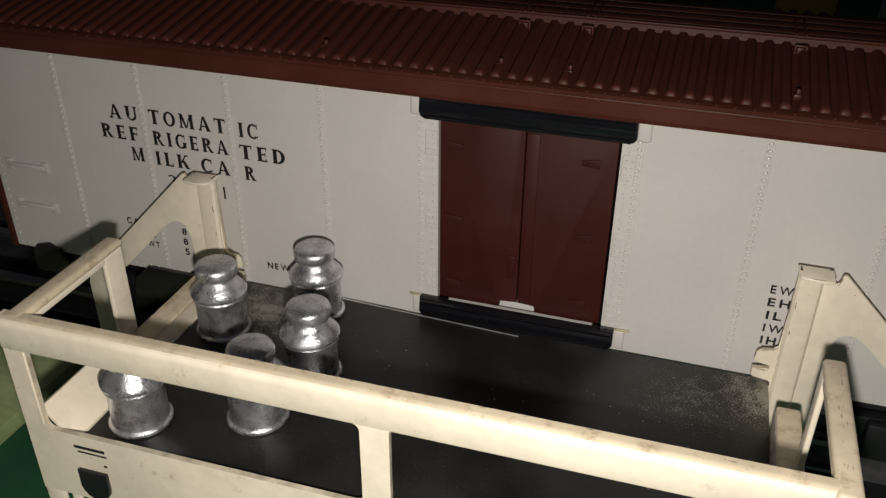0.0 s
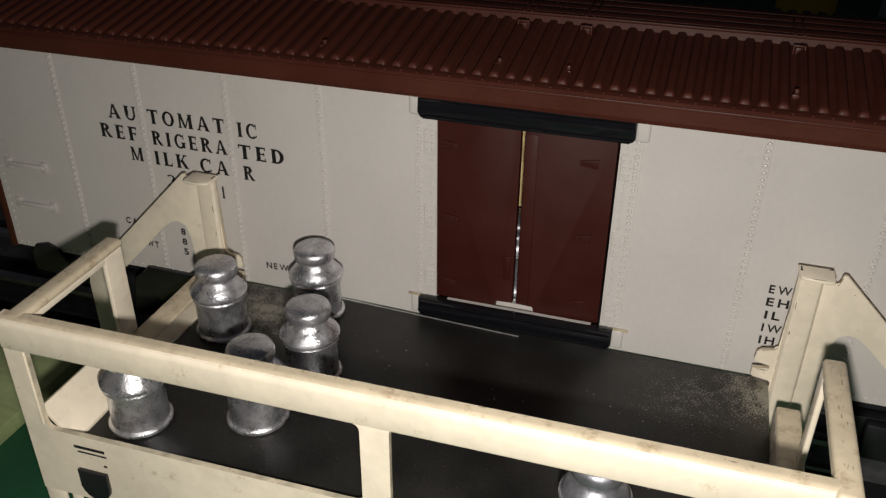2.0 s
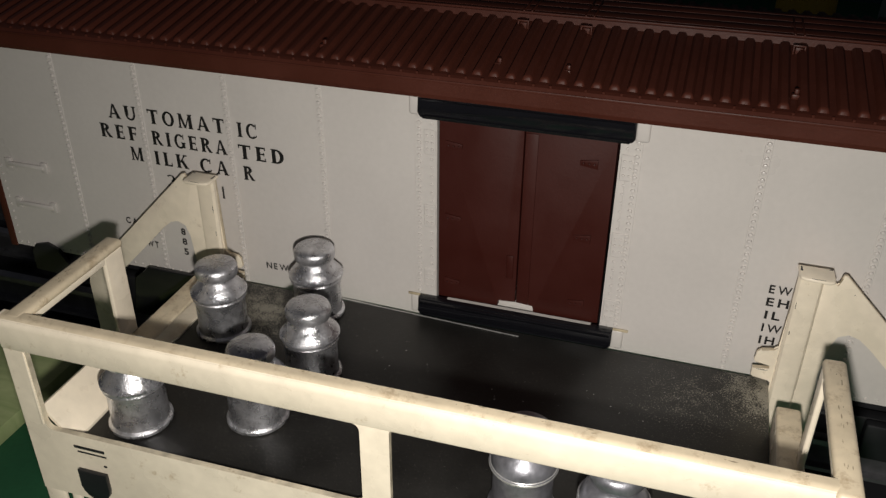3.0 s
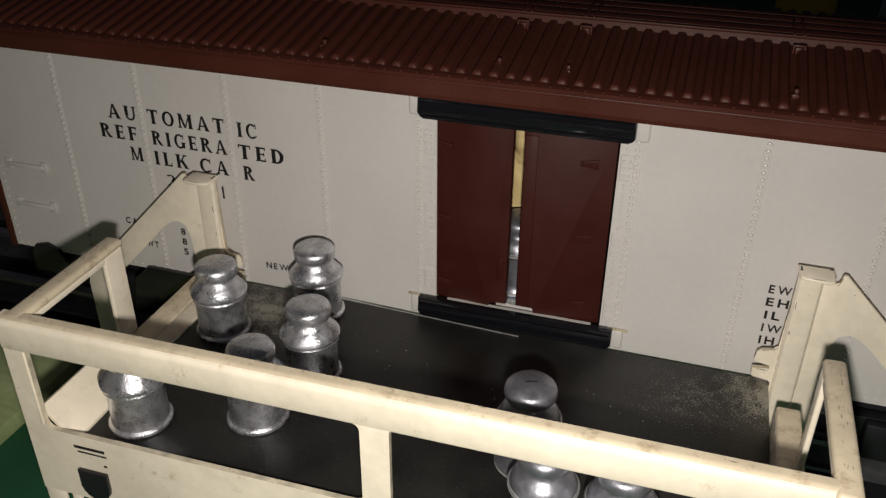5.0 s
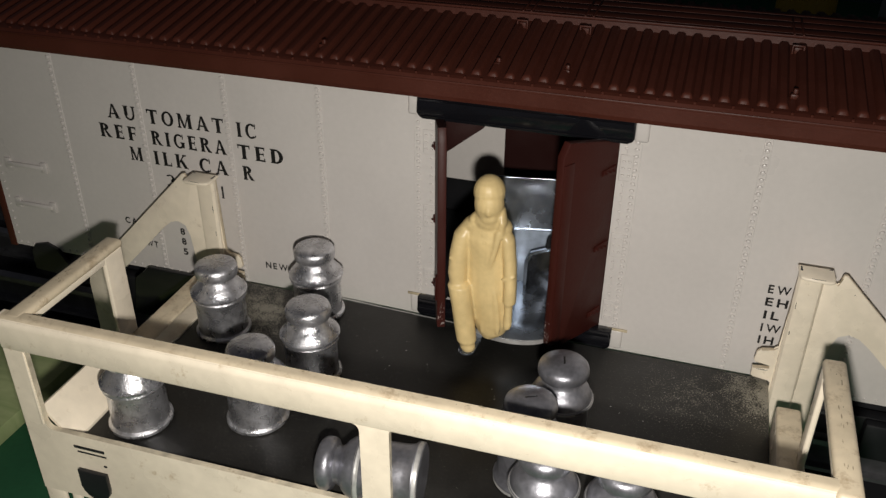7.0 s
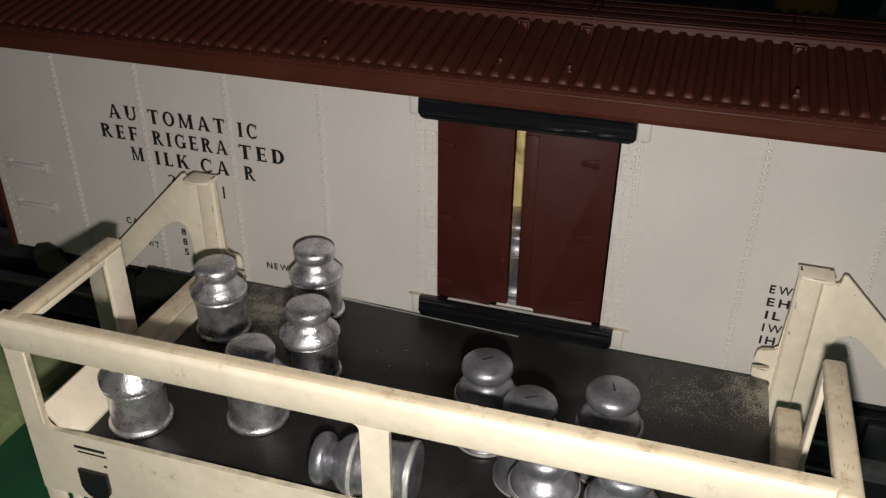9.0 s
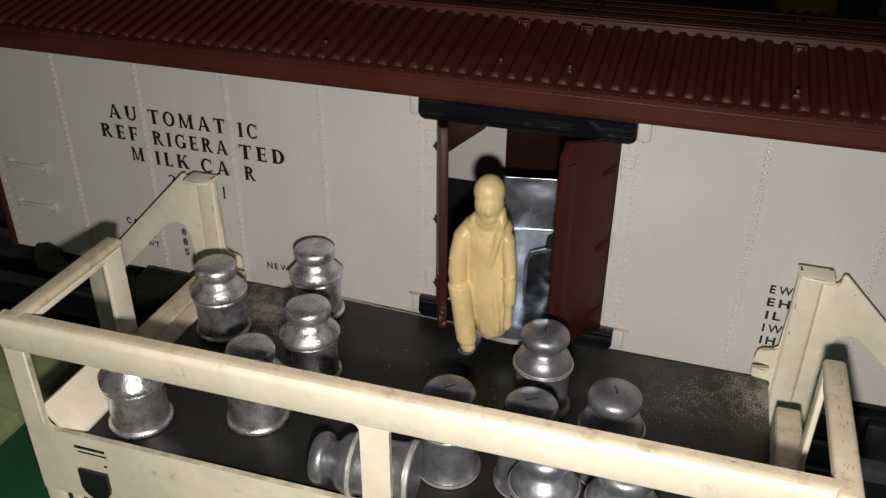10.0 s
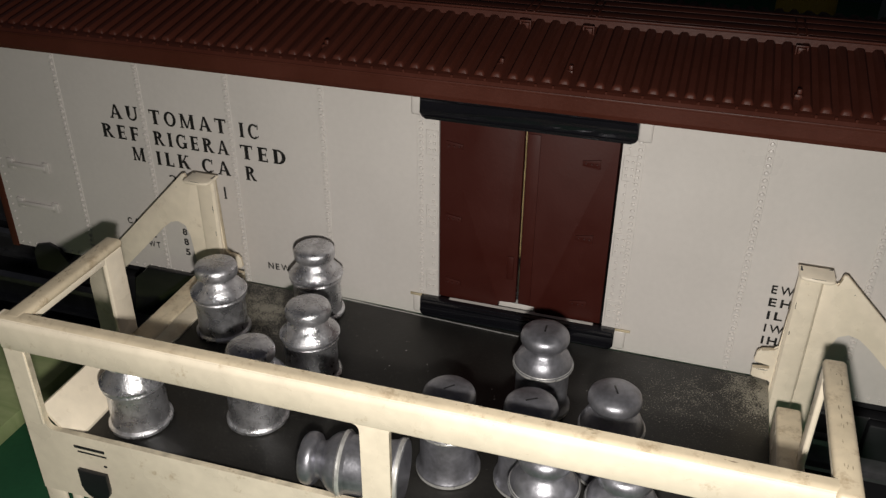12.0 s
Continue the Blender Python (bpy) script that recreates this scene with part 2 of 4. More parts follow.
def serif_strokes(ch):
    """A roman capital of height 1 in strokes, and its width."""
    k, t = 0.265, 0.145
    stem = [bar(0.22, 0, 0.22, 1, k), foot(0.22, 0), foot(0.22, 1, 0.2, -1)]
    arms = [bar(0.45, 0.89, 0.45, 1, 0.5), bar(0.42, 0.46, 0.42, 0.56, 0.42), bar(0.66, 0.78, 0.69, 1, 0.07), bar(0.60, 0.38, 0.60, 0.64, 0.06)]
    bowl = bow(0.40, 0.745, 0.36, 0.255, -90, 90, k, t) + [bar(0.32, 0.89, 0.32, 1, 0.2), bar(0.32, 0.49, 0.32, 0.6, 0.2)]
    if ch == "I":
        return stem, 0.44
    if ch == "A":
        return [bar(0.14, 0, 0.45, 1, t, 0.1), bar(0.80, 0, 0.48, 1, k + 0.02, 0.17), bar(0.46, 0.27, 0.46, 0.37, 0.46), foot(0.14, 0, 0.15), foot(0.80, 0, 0.19)], 0.98
    if ch == "U":
        return [bar(0.22, 0.33, 0.22, 1, k), bar(0.80, 0.33, 0.80, 1, t), foot(0.22, 1, 0.2, -1), foot(0.80, 1, 0.16, -1)] + bow(0.485, 0.34, 0.37, 0.35, 180, 360, 0.16, 0.13), 0.96
    if ch == "T":
        return [bar(0.44, 0, 0.44, 1, k), foot(0.44, 0), bar(0.44, 0.89, 0.44, 1, 0.84), bar(0.055, 0.74, 0.035, 1, 0.07), bar(0.825, 0.74, 0.845, 1, 0.07)], 0.88
    if ch == "O":
        return bow(0.47, 0.5, 0.47, 0.52, 0, 360, 0.23, 0.12, 28), 0.94
    if ch in "CG":
        st = bow(0.48, 0.5, 0.47, 0.52, 48, 312, 0.23, 0.12, 24) + [bar(0.80, 0.66, 0.82, 1, 0.08)]
        return (st + [bar(0.78, 0.05, 0.78, 0.42, k), foot(0.78, 0.45, 0.2, -1)] if ch == "G" else st + [bar(0.78, 0.08, 0.84, 0.24, 0.08)]), 0.92
    if ch == "M":
        return [bar(0.15, 0, 0.17, 1, t), bar(0.98, 0, 0.96, 1, k), bar(0.55, 0.02, 0.20, 1, 0.17, 0.22), bar(0.55, 0.02, 0.94, 1, 0.1), foot(0.15, 0, 0.16), foot(0.98, 0), foot(0.16, 1, 0.14, -1), foot(0.98, 1, 0.18, -1)], 1.18
    if ch == "R":
        return stem + bowl + [bar(0.80, 0, 0.46, 0.52, k + 0.02, 0.19), foot(0.82, 0, 0.15)], 0.94
    if ch == "E":
        return stem + arms + [bar(0.45, 0, 0.45, 0.11, 0.5), bar(0.70, 0, 0.66, 0.24, 0.07)], 0.76
    if ch == "F":
        return stem + arms, 0.74
    if ch == "L":
        return stem + [bar(0.45, 0, 0.45, 0.11, 0.5), bar(0.70, 0, 0.67, 0.28, 0.07)], 0.76
    if ch == "K":
        return stem + [bar(0.36, 0.40, 0.78, 1, 0.12), bar(0.86, 0, 0.50, 0.60, k + 0.02), foot(0.86, 0, 0.18), foot(0.80, 1, 0.17, -1)], 1.02
    if ch == "D":
        return stem + bow(0.38, 0.5, 0.52, 0.5, -90, 90, k, 0.11, 18) + [bar(0.32, 0.89, 0.32, 1, 0.2), bar(0.32, 0, 0.32, 0.11, 0.2)], 0.92
    if ch == "3":
        return bow(0.36, 0.74, 0.32, 0.27, -80, 150, 0.17, 0.1) + bow(0.36, 0.27, 0.36, 0.29, -150, 80, 0.19, 0.1), 0.74
    return [bar(0.24, 0, 0.24, 1, k), foot(0.24, 0), bar(0.08, 0.76, 0.22, 1, 0.1)], 0.46


def glyph(ch, weight):
    """A letter of the built-in font as flat faces of height 1, and its width."""
    cu = bpy.data.curves.new("glyph", "FONT")
    cu.body, cu.size, cu.offset = ch, 1.0, weight
    tmp = bpy.data.objects.new("glyph", cu)
    scene.collection.objects.link(tmp)
    me = bpy.data.meshes.new_from_object(tmp.evaluated_get(bpy.context.evaluated_depsgraph_get()))
    bpy.data.objects.remove(tmp)
    vs = [v.co.to_2d() for v in me.vertices]
    x0, y0 = min(v.x for v in vs), min(v.y for v in vs)
    wd, ht = max(v.x for v in vs) - x0, max(v.y for v in vs) - y0
    return [[((vs[i].x - x0) / ht, (vs[i].y - y0) / ht) for i in p.vertices] for p in me.polygons], wd / ht


def letters(text, x, z, width, height, parent, y=-0.06, serif=False):
    """A printed word on the side: its left end, baseline, width and capital height in millimetres."""
    gl = [serif_strokes(c) if serif else glyph(c, 0.014 if c == "W" else 0.026) for c in text]
    gap = 0.30 if serif else 0.34
    sx = width / (sum(g[1] for g in gl) + gap * (len(gl) - 1))
    bm = bmesh.new()
    u = x
    for faces, wd in gl:
        for k, f in enumerate(faces):
            lift = y - 0.0015 * (k % 9) if serif else y
            bm.faces.new([bm.verts.new((u + a * sx, lift, z + b * height)) for a, b in f])
        u += (wd + gap) * sx
    return part("lettering", bm, M_INK, parent, smooth=False)


# ---- the table and the room ----
TABLE = -31.0
bm = bmesh.new()
box(bm, -480, 480, -300, 420, TABLE - 20, TABLE, 1)
table = tagged(finish(bm, "table", M_FELT), "green painted layout table top", "table", kind="structure")
bm = bmesh.new()
box(bm, -480, 480, 420, 432, TABLE - 30, 420, 1)
tagged(finish(bm, "wall_north", M_WALL), "dark wall of the unlit room", "wall", kind="structure")
bm = bmesh.new()
prism(bm, [(-102, -160), (-101, -7), (-300, -7), (-300, -160)], TABLE, TABLE + 4, "z", 0.25)
tagged(finish(bm, "wooden_board", M_BOARD), "pale green wooden board lying on the table", "board")

track = tagged(new("track"), "three-rail toy track with dark ties on black ballast", "track")
part("roadbed", box(bmesh.new(), -420, 420, -2.5, 58.5, TABLE, TABLE + 1.2, 0.4), M_DARK, track)
tie = part("tie", box(bmesh.new(), -6, 6, 0, 56, TABLE + 1.2, TABLE + 3.4, 0.5), M_DARK, track)
for k in range(-9, 10):
    if k:
        t2 = new("tie", tie.data)
        t2.parent, t2.location = track, (k * 42 * MM, 0, 0)
for y in (9.5, 28, 45.0):
    bm = bmesh.new()
    z = TABLE + 3.4
    prism(bm, [(y - 2.4, z), (y + 2.4, z), (y + 2.2, z + 0.7), (y + 0.6, z + 0.9), (y + 0.6, -22.2), (y + 1.4, -21.8), (y + 1.2, -20.7), (y - 1.2, -20.7), (y - 1.4, -21.8), (y - 0.6, -22.2), (y - 0.6, z + 0.9), (y - 2.2, z + 0.7)], -420, 420, "x")
    part("rail", bm, M_RAIL, track, "dull steel rail")
bm = bmesh.new()
box(bm, 92, 150, 215, 260, TABLE, 30, 2)
box(bm, 96, 146, 218, 257, 30, 33, 1)
tagged(finish(bm, "storage_box", mat("grey_card", (0.5, 0.5, 0.52), 0.6)), "grey cardboard box in the dark behind", "box")
bm = bmesh.new()
lathe(bm, [(0, TABLE), (11, TABLE), (11.5, TABLE + 1), (11.5, 22), (11, 23), (9, 24), (0, 24)], 24, Matrix.Translation((62, 240, 0)))
tagged(finish(bm, "paint_tin", mat("yellow_tin", (0.5, 0.33, 0.03), 0.5)), "small yellow tin in the dark behind", "tin")


# ---- the milk car ----
X0, X1 = -117.5, 117.5
Z0, ZT = -3.6, 46.0
DEPTH = 56.0
RIVX = [-97.2, -78.0, -58.5, -38.9, 39.2, 58.8, 78.4, 97.6]


def door_outline(w, side):
    """A leaf from its hinge (x = 0) to its free edge, with the cut lower corner and the bevelled upper one."""
    s = side
    return [(0, 2.7), (s * (w - 3.4), 2.7), (s * (w - 3.4), 4.2), (s * w, 4.2), (s * w, 40.7), (s * (w - 1.3), 43.0), (s * 4.0, 40.6), (0, 39.8)]


def milk_car():
    car = new("milk_car")
    tagged(car, "toy refrigerated milk car, pale grey sides, brown roof, lettered", "train car")
    # side facing the platform, with the doorway through it
    bm = bmesh.new()
    JL, JR, DT, DB = -15.9, 16.4, 44.2, 1.2
    sheet(bm, [[(X0, Z0), (X1, Z0), (X1, ZT), (X0, ZT)], [(JL, DB), (JR, DB), (JR, DT), (JL, DT)]], 0, 1.6)
    side = part("side_wall", bm, M_SIDE, car, "pale grey moulded side with rivet seams", smooth=False)
    bm = bmesh.new()
    for x in RIVX:
        box(bm, x - 0.33, x + 0.93, -0.13, 0.1, Z0 + 1.2, ZT, 0.06, 1)
        part("seam_strip", bm, M_SIDE, side, smooth=False)
        bm = bmesh.new()
    for x in (-18.8, 18.9):
        box(bm, x - 1.2, x + 3.0 if x < 0 else x + 1.2, -0.16, 0.1, Z0 + 2, ZT, 0.06, 1)
        part("seam_strip", bm, M_SIDE, side, smooth=False)
        bm = bmesh.new()
    bm.free()
    bm = bmesh.new()
    for x in RIVX:
        for i in range(38):
            rivet(bm, x + 0.3, -0.11, Z0 + 2.0 + i * 1.27, 0.46, 0.5)
    for x in (-19.2, 19.3):
        for i in range(38):
            rivet(bm, x, -0.14, Z0 + 2.0 + i * 1.27, 0.44, 0.46)
    for x in (-16.8, 17.6):
        for i in range(22):
            rivet(bm, x, -0.16 if x < 0 else 0, 5 + i * 1.7, 0.3)
    for i in range(124):
        x = X0 + 1.2 + i * 1.9
        if abs(x) > 21:
            rivet(bm, x, 0, Z0 + 0.9, 0.28)
    for s in (-1, 1):
        for i in range(26):
            rivet(bm, s * 116.3, 0, Z0 + 3.2 + i * 1.86, 0.28)
    tagged(part("rivet", bm, M_SIDE, side), kind="stuff")
    # hinge plates and grab steps
    for s in (-1, 1):
        for z in (35.5, 20.5, 6.5):
            bm = bmesh.new()
            hx = -17.1 if s < 0 else 17.9
            box(bm, hx - 1.15, hx + 1.15, -0.4, 0, z - 2.4, z + 2.4, 0.12, 1)
            for dx in (-0.5, 0.5):
                for dz in (-1.3, 0, 1.3):
                    rivet(bm, hx + dx, -0.4, z + dz, 0.3)
            part("hinge_plate", bm, M_SIDE, side)
        for z in (17.6, 8.0):
            bm = bmesh.new()
            x = s * 109.0
            box(bm, x - 4.6, x + 4.6, -0.9, -0.2, z - 0.5, z + 0.5, 0.25)
            for dx in (-4.6, 4.6):
                box(bm, x + dx - 0.8, x + dx + 0.8, -0.6, 0.05, z - 1.2, z + 1.2, 0.2)
            part("grab_iron", bm, M_SIDE, side)
        for z in (42.6, 0.5):
            bm = bmesh.new()
            a, b = sorted((s * 18.6, s * 21.0))
            box(bm, a, b, -0.6, 0.2, z - 2.1, z + 2.1, 0.45, 3)
            part("track_bracket", bm, M_SIDE, side)
    # lettering
    for text, x, z, w, h in (("AU", -85.60, 31.65, 6.60, 3.0), ("TOMAT", -76.40, 31.55, 17.10, 3.0), ("IC", -56.60, 31.35, 4.30, 3.0),
                             ("REF", -88.25, 27.25, 8.70, 3.0), ("RIGERA", -76.25, 27.05, 16.90, 3.0), ("TED", -56.85, 26.75, 9.80, 3.0),
                             ("M", -81.90, 22.85, 2.90, 3.0), ("ILK", -76.40, 22.65, 7.80, 3.0), ("CA", -65.95, 22.55, 6.40, 3.0), ("R", -56.30, 22.25, 2.40, 3.0),
                             ("3", -74.4, 18.0, 2.2, 2.7), ("1", -61.8, 17.2, 0.7, 2.7),
                             ("CAPY", -86.4, 7.4, 6.0, 1.5), ("LMT", -84.6, 4.9, 5.4, 1.5), ("WT", -82.0, 2.4, 2.8, 1.5),
                             ("8", -73.0, 6.8, 1.1, 1.6), ("8", -73.0, 4.4, 1.1, 1.6), ("5", -73.0, 1.9, 1.1, 1.6),
                             ("NEW", -53.4, 2.3, 5.0, 1.5),
                             ("EW", 44.2, 15.8, 3.7, 1.7), ("EH", 44.2, 13.2, 3.7, 1.7), ("IL", 44.4, 10.5, 2.6, 1.7), ("IW", 44.4, 7.8, 3.3, 1.7), ("IH", 44.4, 5.2, 2.6, 1.7)):
        letters(text, x + (0.45 if x < 0 else 0.1), z, w, h, side, y=-0.26, serif=h > 2)
    # ends, far side, inner partition, floor
    for s in (-1, 1):
        bm = bmesh.new()
        a, b = sorted((s * 117.5, s * 119.3))
        box(bm, a, b, -0.3, DEPTH, Z0 - 0.5, ZT + 3, 0.3)
        part("end_wall", bm, M_ROOF, car, "brown moulded end")
    bm = bmesh.new()
    box(bm, X0, X1, DEPTH - 1.6, DEPTH, Z0, ZT)
    part("far_side_wall", bm, M_SIDE, car, smooth=False)
    bm = bmesh.new()
    box(bm, X0 + 0.1, X1 - 0.1, 1.7, DEPTH - 1.7, Z0, 0.6, 0.2)
    part("floor_plate", bm, M_DARK, car, "black metal floor")
    # door tracks
    for nm, zb, zt, hw, lab in (("upper_track", 40.7, 45.3, 18.8, "glossy black upper door track"), ("lower_track", -1.0, 3.0, 19.0, "glossy black lower door track")):
        bm = bmesh.new()
        prism(bm, [(-hw, zt)] + arc(-hw + 1.0, zb + 1.0, 1.0, 180, 270, 5) + arc(hw - 1.0, zb + 1.0, 1.0, 270, 360, 5) + [(hw, zt)], -2.2, -0.1, "y", 0.35)
        prism(bm, [(-2.05, zt - 0.25), (-2.55, zt - 0.45), (-2.55, zt - 0.8), (-2.05, zt - 1.5)], -hw + 0.4, hw - 0.4, "x", 0.1)
        prism(bm, [(-2.05, zb + 0.75), (-2.4, zb + 0.6), (-2.4, zb + 0.35), (-2.05, zb + 0.25)], -hw + 1.2, hw - 1.2, "x", 0.06)
        part(nm, bm, M_BLACK, car, lab)
    for x in (-19.6, 19.9):
        part("rust_mark", box(bmesh.new(), x - 1.9, x + 1.9, -0.66, -0.4, 2.5, 3.0, 0.05), M_RUST, side)
    # added pale strip: stands in for light reflected along the sill
    bm = bmesh.new()
    box(bm, -13.4, 14.8, -0.9, -0.12, 2.9, 3.03)
    part("sill_reflection", bm, M_SIDE, car, "pale strip for the light reflected under the doors", smooth=False)
    # underframe and trucks
    bm = bmesh.new()
    box(bm, -112, 112, 8, DEPTH - 8, Z0 - 6, Z0 - 0.1, 0.4)
    part("underframe", bm, M_DARK, car, "black metal underframe")
    for s in (-1, 1):
        truck = part("truck", box(bmesh.new(), s * 82 - 20, s * 82 + 20, 3, 6, -19, -9, 0.8), M_DARK, car, "black truck side frame")
        part("bolster", box(bmesh.new(), s * 82 - 5, s * 82 + 5, 6, DEPTH - 6, -15, -9.7, 0.6), M_DARK, truck)
        part("far_frame", box(bmesh.new(), s * 82 - 20, s * 82 + 20, DEPTH - 6, DEPTH - 3, -19, -9, 0.8), M_DARK, truck)
        for dx in (-13, 13):
            for y in (8, DEPTH - 12):
                bm = bmesh.new()
                lathe(bm, [(0, 0), (6.8, 0), (7.6, 0.5), (7.6, 1.2), (6.8, 1.6), (6.8, 4), (0, 4)], 28, Matrix.Translation((s * 82 + dx, y, -13)) @ Matrix.Rotation(radians(-90), 4, "X"))
                part("wheel", bm, M_DARK, truck)
            bm = bmesh.new()
            box(bm, s * 82 + dx - 3, s * 82 + dx + 3, 0.8, 3.2, -17, -9, 0.6)
            part("journal_box", bm, M_DARK, truck)
        bm = bmesh.new()
        box(bm, *sorted((s * 100, s * 134)), 24, 32, -12, -8, 0.8)
        box(bm, *sorted((s * 128, s * 138)), 22, 34, -15, -5, 1.2)
        part("coupler", bm, M_DARK, car, "black metal coupler")
        bm = bmesh.new()
        box(bm, *sorted((s * 100, s * 111)), 1.2, 3, -9, Z0 + 0.4, 0.4)
        part("step", bm, M_DARK, car, "black corner step")
        hump = [(s * 113, -9), (s * 113, -4.2), (s * 111.6, -2.2), (s * 108.4, -1.4), (s * 105.6, -2.6), (s * 104.2, -5.5), (s * 100.5, -8.5), (s * 100.5, -9.5)]
        part("step_bracket", prism(bmesh.new(), hump if s < 0 else hump[::-1], -1.0, -0.1, "y", 0.2), M_DARK, car, "black bracket over the sill")
    # roof
    roof_mesh(car)
    # doors
    doors = []
    for s, hx, w in ((1, -15.6, 15.45), (-1, 15.9, 15.84)):
        bm = bmesh.new()
        prism(bm, door_outline(w, s), -0.2, 1.3, "y", 0.18)
        d = part("door", bm, M_DOOR, car, "dark red-brown moulded door leaf")
        bm = bmesh.new()
        if s < 0:
            box(bm, -w + 0.1, -w + 2.4, -0.5, -0.15, 4.4, 39.4, 0.12)
        else:
            box(bm, w - 2.0, w - 0.6, -0.55, -0.15, 9.5, 14.5, 0.2)
        part("edge_bar", bm, M_DOOR, d)
        for z in (35.2, 20.5, 6.5):
            bm = bmesh.new()
            q = 1.3 if s > 0 else 2.9
            a, b = sorted((s * q, s * (q + 3.1)))
            prism(bm, [(a, z - 0.9), (b, z - 0.45), (b, z + 0.45), (a, z + 0.9)] if s > 0 else [(a, z - 0.45), (b, z - 0.9), (b, z + 0.9), (a, z + 0.45)], -0.5, -0.1, "y", 0.1)
            for dx in (q + 0.6, q + 1.5, q + 2.5):
                rivet(bm, s * dx, -0.5, z, 0.25)
            part("strap_hinge", bm, M_DOOR, d)
        rng = random.Random(21 + s)
        bm = bmesh.new()
        for _ in range(26):
            u, v, r = rng.uniform(0.0, 1.1), 4.7 + abs(rng.gauss(0, 2.6)), rng.uniform(0.05, 0.16)
            bm.faces.new([bm.verts.new((s * (w + 0.012), u + r * rng.uniform(0.4, 1) * math.cos(q * 1.26), v + 1.6 * r * rng.uniform(0.4, 1) * math.sin(q * 1.26))) for q in range(5)])
        tagged(part("edge_wear", bm, M_RIM, d, smooth=False), kind="stuff")
        d.location = (hx * MM, 0.6 * MM, 0)
        doors.append(d)
    return car, doors


def roof_mesh(car):
    """Brown roof: fascia, ribbed slope with rounded rib ends, running board along the ridge."""
    ya, za, yr, zr = -2.2, 49.2, 20.4, 53.1
    bm = bmesh.new()
    xa, xb = X0 - 2.2, X1 + 2.2
    prism(bm, [(-2.9, 44.8), (-3.2, 45.6), (-3.3, 48.4), (-2.9, 48.9), (ya, za - 0.05), (yr, zr - 0.05), (20.5, 54.2), (35.5, 54.2), (35.6, zr - 0.05), (58.2, za), (59.2, 48.6), (59.2, 45.0), (56.1, 45.0), (56.1, 47.5), (0, 47.5), (-0.1, 44.8)], xa, xb, "x")
    roof = part("roof", bm, M_ROOF, car, "ribbed brown plastic roof", smooth=False)
    n = Vector((0, -(zr - za), yr - ya)).normalized()
    pitch = 2.87
    k0 = -41
    ln = math.hypot(yr - ya, zr - za)

    def rib(bm, x, fl):
        rows = []
        for d, q in ((0.8, 0.0), (0.95, 0.6), (1.2, 0.92), (1.6, 1.0), (ln - 0.55, 1.0), (ln - 0.2, 0.85), (ln, 0.0)):
            f = d / ln
            y, z = ya + (yr - ya) * f, za + (zr - za) * f
            row = []
            for u, v in ((-0.98, -0.1), (-0.74, 0.42), (-0.46, 0.7), (0.46, 0.7), (0.74, 0.42), (0.98, -0.1)):
                hh = v * q if v > 0 else v
                yy, zz = y + n.y * hh, z + n.z * hh
                row.append(bm.verts.new((x + u * (0.75 + 0.25 * q), yy if fl > 0 else 56 - yy, zz)))
            rows.append(row)
        for a, b in zip(rows, rows[1:]):
            for i in range(5):
                bm.faces.new((a[i], a[i + 1], b[i + 1], b[i]))

    bm = bmesh.new()
    rib(bm, 0.05, 1)
    first_rib = part("roof_rib", bm, M_ROOF, roof)
    first_rib.location = (k0 * pitch * MM, 0, 0)
    for k in range(k0 + 1, 42):
        again = new("roof_rib", first_rib.data)
        again.parent, again.location = roof, (k * pitch * MM, 0, 0)
    bm = bmesh.new()
    for k in range(k0, 42):
        rib(bm, k * pitch + 0.05, -1)
    tagged(part("far_slope_ribs", bm, M_ROOF, roof), kind="stuff")
    bm = bmesh.new()
    for k in range(k0, 42):
        rivet(bm, k * pitch + 1.45, -2.65, 49.0, 0.35, 0.42, (0, -0.6, 0.8))
    tagged(part("eave_rivet", bm, M_ROOF, roof), kind="stuff")
    part("eave_lip", box(bmesh.new(), xa, xb, -3.5, -3.2, 47.9, 48.4, 0.12), M_ROOF, roof)
    # running board along the ridge, in planks
    board = part("running_board", box(bmesh.new(), xa, xb, 20.9, 35.1, 54.1, 54.5, 0.1), M_ROOF, roof, "brown moulded running board")
    for a, b in ((20.75, 22.0), (22.25, 25.9), (26.15, 29.8), (30.05, 33.7), (33.95, 35.2)):
        part("plank", box(bmesh.new(), xa, xb, a, b, 54.3, 54.62, 0.08), M_ROOF, board)
    for x in (42.4, 6.5, -5.0, -60, 90):
        bm = bmesh.new()
        box(bm, x - 1.05, x - 0.75, 17.0, 17.5, 51.9, 54.0, 0.1)
        box(bm, x + 0.75, x + 1.05, 17.0, 17.5, 51.9, 54.0, 0.1)
        box(bm, x - 1.05, x + 1.05, 17.0, 17.5, 53.7, 54.05, 0.12)
        box(bm, x - 0.6, x + 0.6, 17.3, 17.9, 52.4, 53.5, 0.1)
        part("tie_staple", bm, M_ROOF, roof)
        for dx in (-0.75, 0.75):
            part("cleat", box(bmesh.new(), x + dx - 0.16, x + dx + 0.16, 20.7, 31.5, 54.55, 54.85, 0.08), M_ROOF, board)
    for x in (-5.6, 6.2, 42.0, -37.8):
        bm = bmesh.new()
        box(bm, x - 0.38, x + 0.38, 2.2, 3.1, 49.8, 51.4, 0.25)
        box(bm, x - 0.75, x + 0.5, 1.7, 2.6, 49.8, 50.7, 0.25)
        part("roof_bolt", bm, M_ROOF, roof)
    return roof


CAR, DOORS = milk_car()

